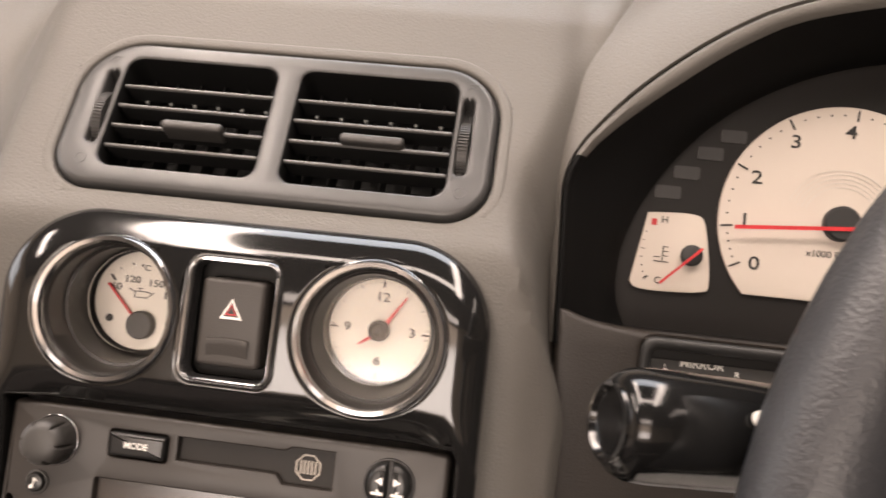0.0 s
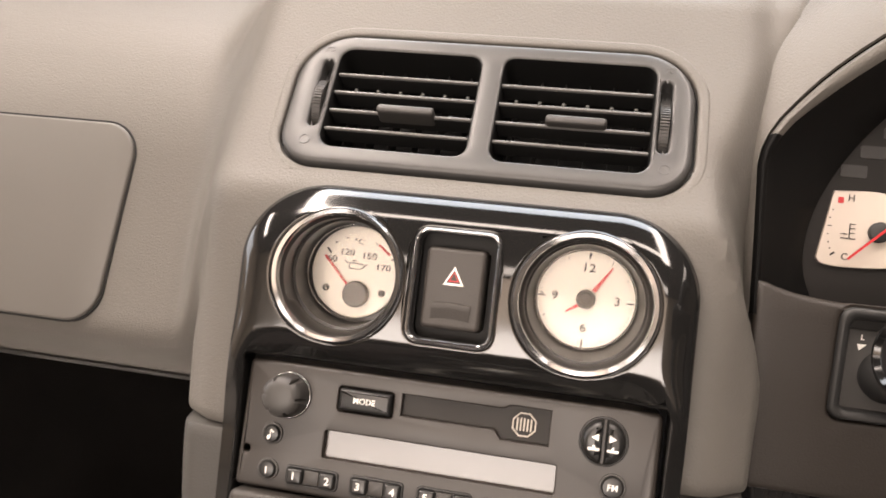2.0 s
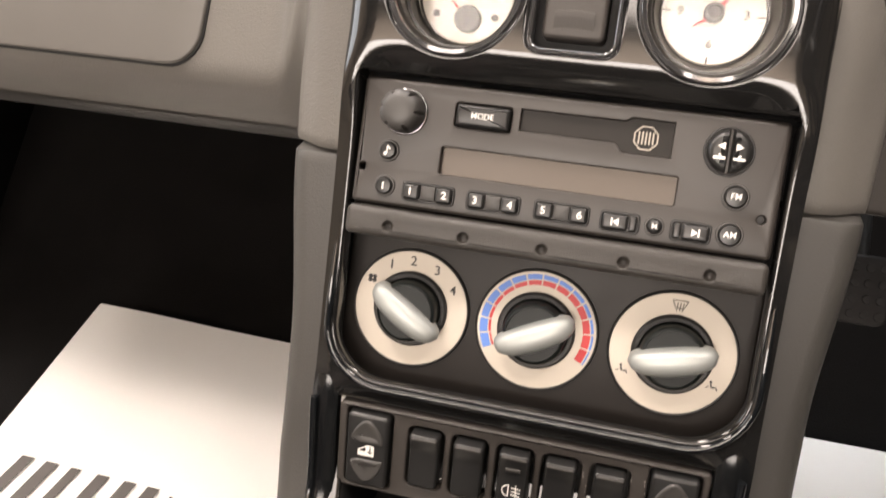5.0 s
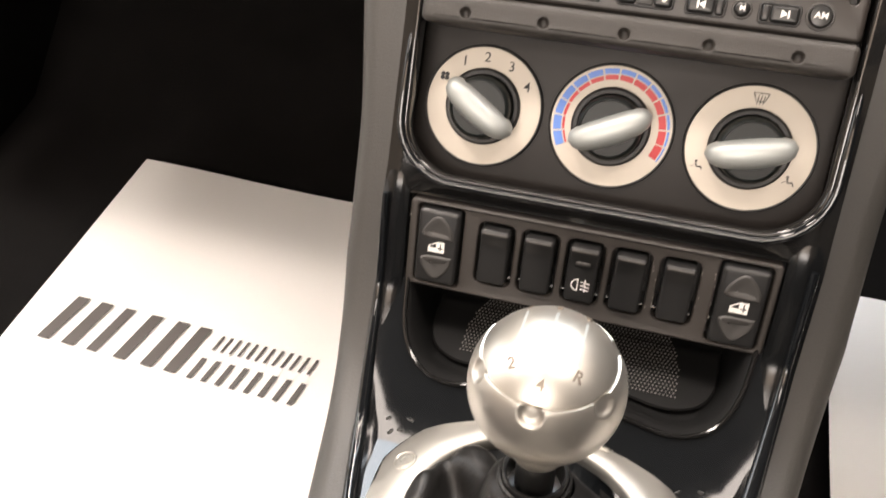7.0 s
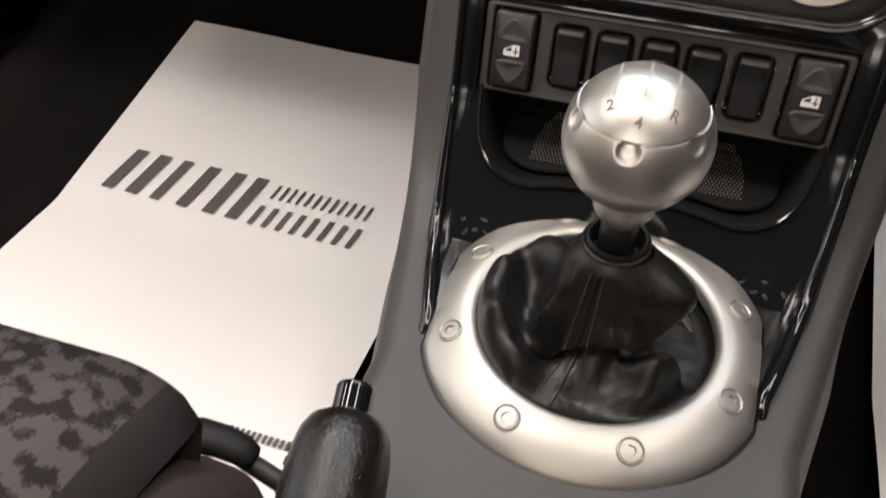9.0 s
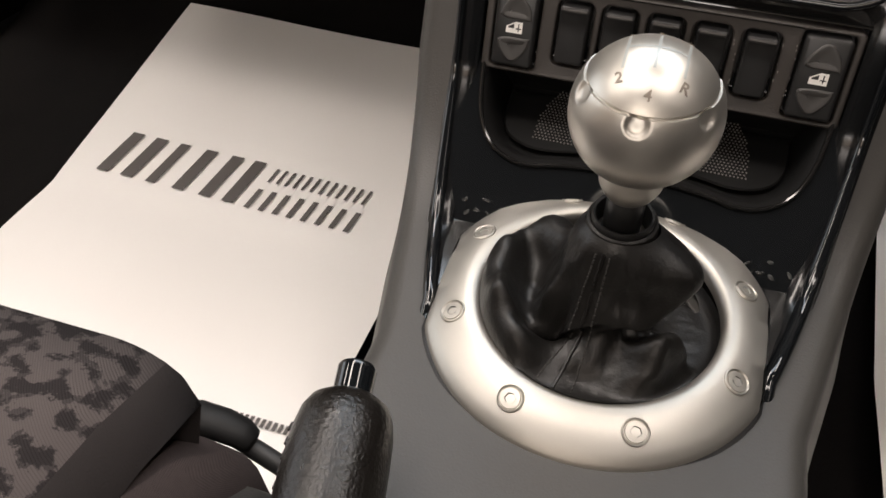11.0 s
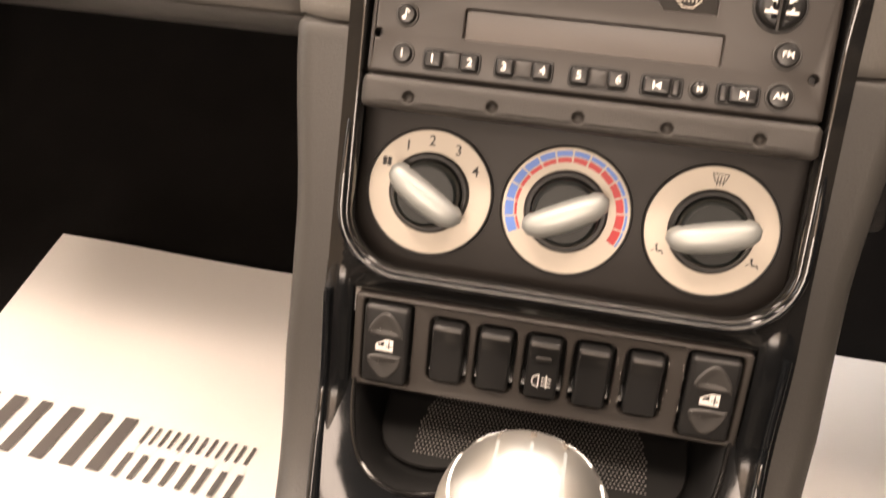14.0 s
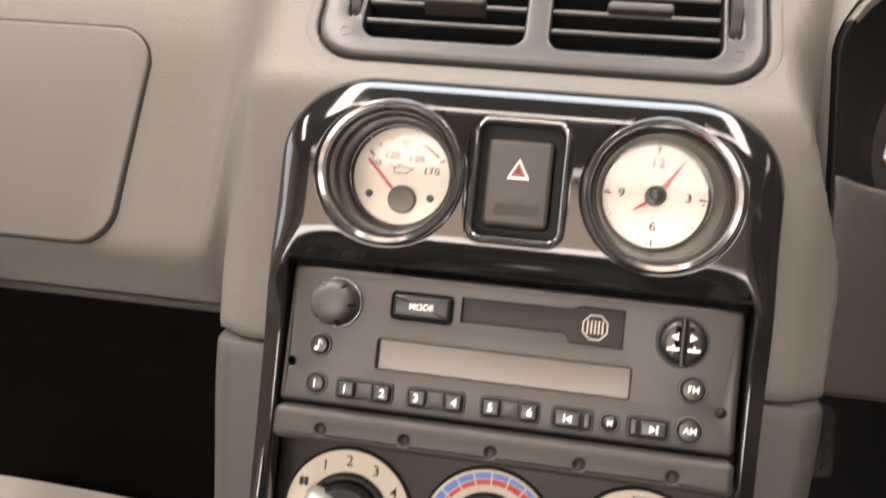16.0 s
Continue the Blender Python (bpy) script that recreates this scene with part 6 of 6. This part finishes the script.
def cluster():
    c = thing("instrument_cluster", "cream dials in a black instrument cluster", "instruments", CLU)
    part("mask", solid(rrect(320 * mm, 150 * mm, 20 * mm, 6, 300 * mm, 48 * mm), -0.02, -0.001), mask_mat, c, "dark brown-grey mask")
    t = [(169.5, 33.5), (192.5, 34.8), (197, 31), (201.5, 0.5), (198, -2.8), (167, -4), (163.8, 0)]
    o = rounded([(a * mm, b * mm) for a, b in t[::-1]] + [(169.5 * mm, 33.5 * mm)], 2)[:-1]
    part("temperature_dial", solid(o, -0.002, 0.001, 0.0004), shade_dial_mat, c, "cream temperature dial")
    z = 0.0012
    hub = (191.1 * mm, 14.6 * mm)
    part("hub", shift(lathe([(5.0 * mm, 0), (5.0 * mm, 0.003), (4.2 * mm, 0.0036), (0, 0.0036)], 28), T((*hub, z))), black_mat, c, "black pointer hub")
    part("pointer", flat_mark([bar(hub[0] + 4.5 * mm, hub[1] + 3.6 * mm, 177.2 * mm, 0.2 * mm, 1.1 * mm)], 0.0006), red_mat, c, "red pointer", T((0, 0, z + 0.004)))
    lettering("H", 4.6 * mm, c, mark_mat, T((177.6 * mm, 30.2 * mm, z)), 0.00003, name="numeral")
    lettering("C", 4.6 * mm, c, mark_mat, T((176.7 * mm, 1.4 * mm, z)), 0.00003, name="numeral")
    polys = [circle(0.4 * mm, 8, x * mm, y * mm) for x, y in ((169.6, 24), (168.6, 20), (168.2, 12), (168.8, 8), (169.6, 5))] + [bar(167.6 * mm, 16 * mm, 169.6 * mm, 16 * mm, 0.4 * mm), bar(170 * mm, 1.6 * mm, 172 * mm, 3.2 * mm, 0.9 * mm)]
    therm = [bar(178, 11, 178, 18, 0.5), bar(178, 17.6, 180.6, 17.6, 0.4), bar(178, 15.4, 180.6, 15.4, 0.4), bar(178, 13.2, 180.6, 13.2, 0.4), bar(174, 12.6, 177, 12.6, 0.4), bar(174, 10.6, 181, 10.4, 0.5)]
    polys += [[(a * mm, b * mm) for a, b in q] for q in therm]
    part("scale", flat_mark(polys), mark_mat, c, "", T((0, 0, z)))
    part("fuel_mark", flat_mark([rrect(2.6 * mm, 3 * mm, 0.3 * mm, 2, 172.8 * mm, 29 * mm)]), redprint_mat, c, "small red mark", T((0, 0, z)))
    # rev counter
    C = (256.8, 36.0)
    R = 55.0
    poly = [((C[0] + R * math.cos(radians(a))) * mm, (C[1] + R * math.sin(radians(a))) * mm) for a in range(-42, 223, 4)]
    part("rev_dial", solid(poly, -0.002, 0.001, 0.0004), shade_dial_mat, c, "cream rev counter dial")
    part("rev_hub", shift(lathe([(8.2 * mm, 0), (8.2 * mm, 0.004), (7.2 * mm, 0.005), (0, 0.005)], 36), T((C[0] * mm, C[1] * mm, z))), black_mat, c, "black pointer hub")
    part("rev_pointer", flat_mark([bar(C[0] * mm + 0.02, C[1] * mm - 0.001, 208.6 * mm, 29.8 * mm, 1.8 * mm)], 0.0008), red_mat, c, "red pointer", T((0, 0, z + 0.0052)))
    ticks = []
    dig = (211, 183, 155, 122, 88, 55, 22)
    tk = (207, 186, 153.5, 119.5, 85.5, 51.5, 17.5)
    for i in range(7):
        a = radians(tk[i])
        ticks.append(bar((C[0] + 48.5 * math.cos(a)) * mm, (C[1] + 48.5 * math.sin(a)) * mm, (C[0] + 54 * math.cos(a)) * mm, (C[1] + 54 * math.sin(a)) * mm, 0.9 * mm))
        if i < 6:
            for k in range(1, 5):
                q = radians(tk[i] + (tk[i + 1] - tk[i]) * k / 5)
                ticks.append(circle(0.5 * mm, 8, (C[0] + 51 * math.cos(q)) * mm, (C[1] + 51 * math.sin(q)) * mm))
        a = radians(dig[i])
        lettering(str(i), 8.8 * mm, c, mark_mat, T(((C[0] + 43 * math.cos(a)) * mm, (C[1] + 43 * math.sin(a)) * mm, z)), 0.00008, name="numeral", squash=1.25)
    part("rev_scale", flat_mark(ticks), mark_mat, c, "", T((0, 0, z)))
    lettering("x1000 R", 4.6 * mm, c, mark_mat, T((250.5 * mm, 21.3 * mm, z)), 0.00002)
    part("rev_band", flat_mark([arc_band(r * mm, (r + 0.35) * mm, 20, 160, 24, C[0] * mm, C[1] * mm) for r in (17, 19, 21, 23, 25)]), plastic("pale_dial_lines", (0.55, 0.52, 0.47), 0.5, 800, 0, 0.05), c, "fine concentric lines", T((0, 0, z - 0.0001)))
    for x, y in ((178, 44), (186, 54), (196, 64), (206, 73)):
        part("warning_window", solid(rrect(12 * mm, 6 * mm, 1 * mm, 3), 0, 0.0004), black_mat, c, "unlit warning window", T((x * mm, y * mm, -0.001)))


cluster()


def mirror_switches():
    m = thing("mirror_switch_panel", "black mirror switch panel under the binnacle", "switch panel", BIN @ Matrix.Rotation(radians(10), 4, "X") @ T((0.001, 0.003, 0)))
    o = rrect(122 * mm, 51 * mm, 6 * mm, 5, 227 * mm, -26.5 * mm)
    part("bezel", plate(o, [rrect(112 * mm, 41 * mm, 3 * mm, 5, 227 * mm, -27 * mm)], -0.01, 0.003, 0.002, 0.003, 4), black_mat, m, "black rolled bezel")
    part("plate", solid(rrect(114 * mm, 43 * mm, 3 * mm, 5, 227 * mm, -27 * mm), -0.02, -0.004), dark_mat, m, "dark switch plate")
    part("knob", shift(lathe([(12 * mm, -0.004), (12 * mm, 0.0), (10 * mm, 0.003), (8 * mm, 0.010), (6 * mm, 0.0115), (0, 0.0118)], 40), T((190 * mm, -31 * mm, 0))), black_mat, m, "round mirror selector")
    lettering("MIRROR", 4.6 * mm, m, white_mat, T((193 * mm, -12.5 * mm, -0.0038)), 0.0001, squash=1.1)
    lettering("L", 3.4 * mm, m, white_mat, T((178 * mm, -15 * mm, -0.0038)), 0.00006, name="numeral")
    lettering("R", 3.4 * mm, m, white_mat, T((208 * mm, -15 * mm, -0.0038)), 0.00006, name="numeral")
    part("flow_mark", flat_mark([[(176 * mm, -18 * mm), (180 * mm, -18 * mm), (177 * mm, -21 * mm)]]), white_mat, m, "", T((0, 0, -0.0038)))


mirror_switches()


def stalk():
    s = thing("column_stalk", "gloss black six-sided column stalk with ringed end", "stalk")
    p0, p1 = Vector((0.1395, -0.060, 0.5245)), Vector((0.287, -0.006, 0.4980))
    ax = (p1 - p0).normalized()
    M = Matrix.Translation(p0) @ ax.to_track_quat("Z", "Y").to_matrix().to_4x4()
    hexa = [(0.0155 * math.cos(radians(60 * k)), 0.0162 * math.sin(radians(60 * k))) for k in range(6)]
    hexa = rounded(hexa + hexa[:1], 1)[1:-1]
    hexa = rounded(hexa + hexa[:1], 2)[:-1]
    bm, last = bmesh.new(), None
    for d, k in ((0.0, 0.62), (0.0004, 0.72), (0.002, 0.86), (0.005, 0.95), (0.010, 0.99), (0.032, 1.0), (0.050, 0.98), (0.056, 0.90), (0.060, 0.75), (0.062, 0.60), (0.16, 0.55)):
        cur = ring(bm, [(x * k, y * k) for x, y in hexa], d)
        if last:
            bridge(bm, last, cur)
        last = cur
    part("arm", bm, stalk_mat, s, "gloss black six-sided arm", M, 30)
    part("end_ring", lathe([(0.0098, 0.001), (0.0096, -0.0006), (0.0086, -0.0008), (0.0080, 0.0), (0.0076, 0.0006), (0, 0.0008)], 40), stalk_mat, s, "round ringed end cap", M)
    part("dot", lathe([(0.0022, 0), (0.0022, 0.0006), (0.0012, 0.0008), (0, 0.0006)], 16), white_mat, s, "small white dot", M @ Matrix.Rotation(radians(137), 4, "Z") @ T((0.0146, 0, 0.0315)) @ Matrix.Rotation(radians(90), 4, "Y"))


stalk()


def steering_wheel():
    w = thing("steering_wheel", "dark leather steering wheel rim", "steering wheel", T((0.360, -0.090, 0.490)) @ Matrix.Rotation(radians(66), 4, "X"))
    R = 0.181
    pts = [(R * math.cos(2 * math.pi * i / 72), R * math.sin(2 * math.pi * i / 72), 0) for i in range(72)]
    part("rim", tube(pts, 0.0150, 16, closed=True), wheel_mat, w, "grained black leather rim")
    part("hub", solid(rrect(0.11, 0.10, 0.03, 6), -0.03, 0.0, 0.012, 4), black_mat, w, "black hub pad")
    for a in (200, 340, 270):
        d = Vector((math.cos(radians(a)), math.sin(radians(a)), 0))
        part("spoke", tube([d * 0.05 + Vector((0, 0, -0.02)), d * (R - 0.004)], 0.012, 10, flat=0.5), black_mat, w, "black spoke")


steering_wheel()


def pedal():
    """Rubber faced pedal that hangs in the driver's footwell."""
    p = thing("foot_pedal", "dark ribbed rubber foot pedal in the footwell", "pedal", T((0.215, 0.320, 0.243)) @ Matrix.Rotation(radians(62), 4, "X") @ Matrix.Scale(0.85, 4))
    part("pad", solid(rrect(0.052, 0.064, 0.010, 5), -0.008, 0.0, 0.003, 3, back=True), pedal_mat, p, "black rubber pad")
    for i in range(4):
        for k in range(4):
            part("stud", lathe([(0.0042, 0), (0.0038, 0.0014), (0, 0.0018)], 10), pedal_mat, p, "", T((-0.018 + 0.012 * i, -0.023 + 0.0145 * k, 0)))
    part("lever", tube([(0, 0.02, -0.008), (0.0, 0.07, -0.02), (0.0, 0.16, -0.075), (0.0, 0.30, -0.20)], 0.006, 10), black_mat, p, "black steel lever")


pedal()
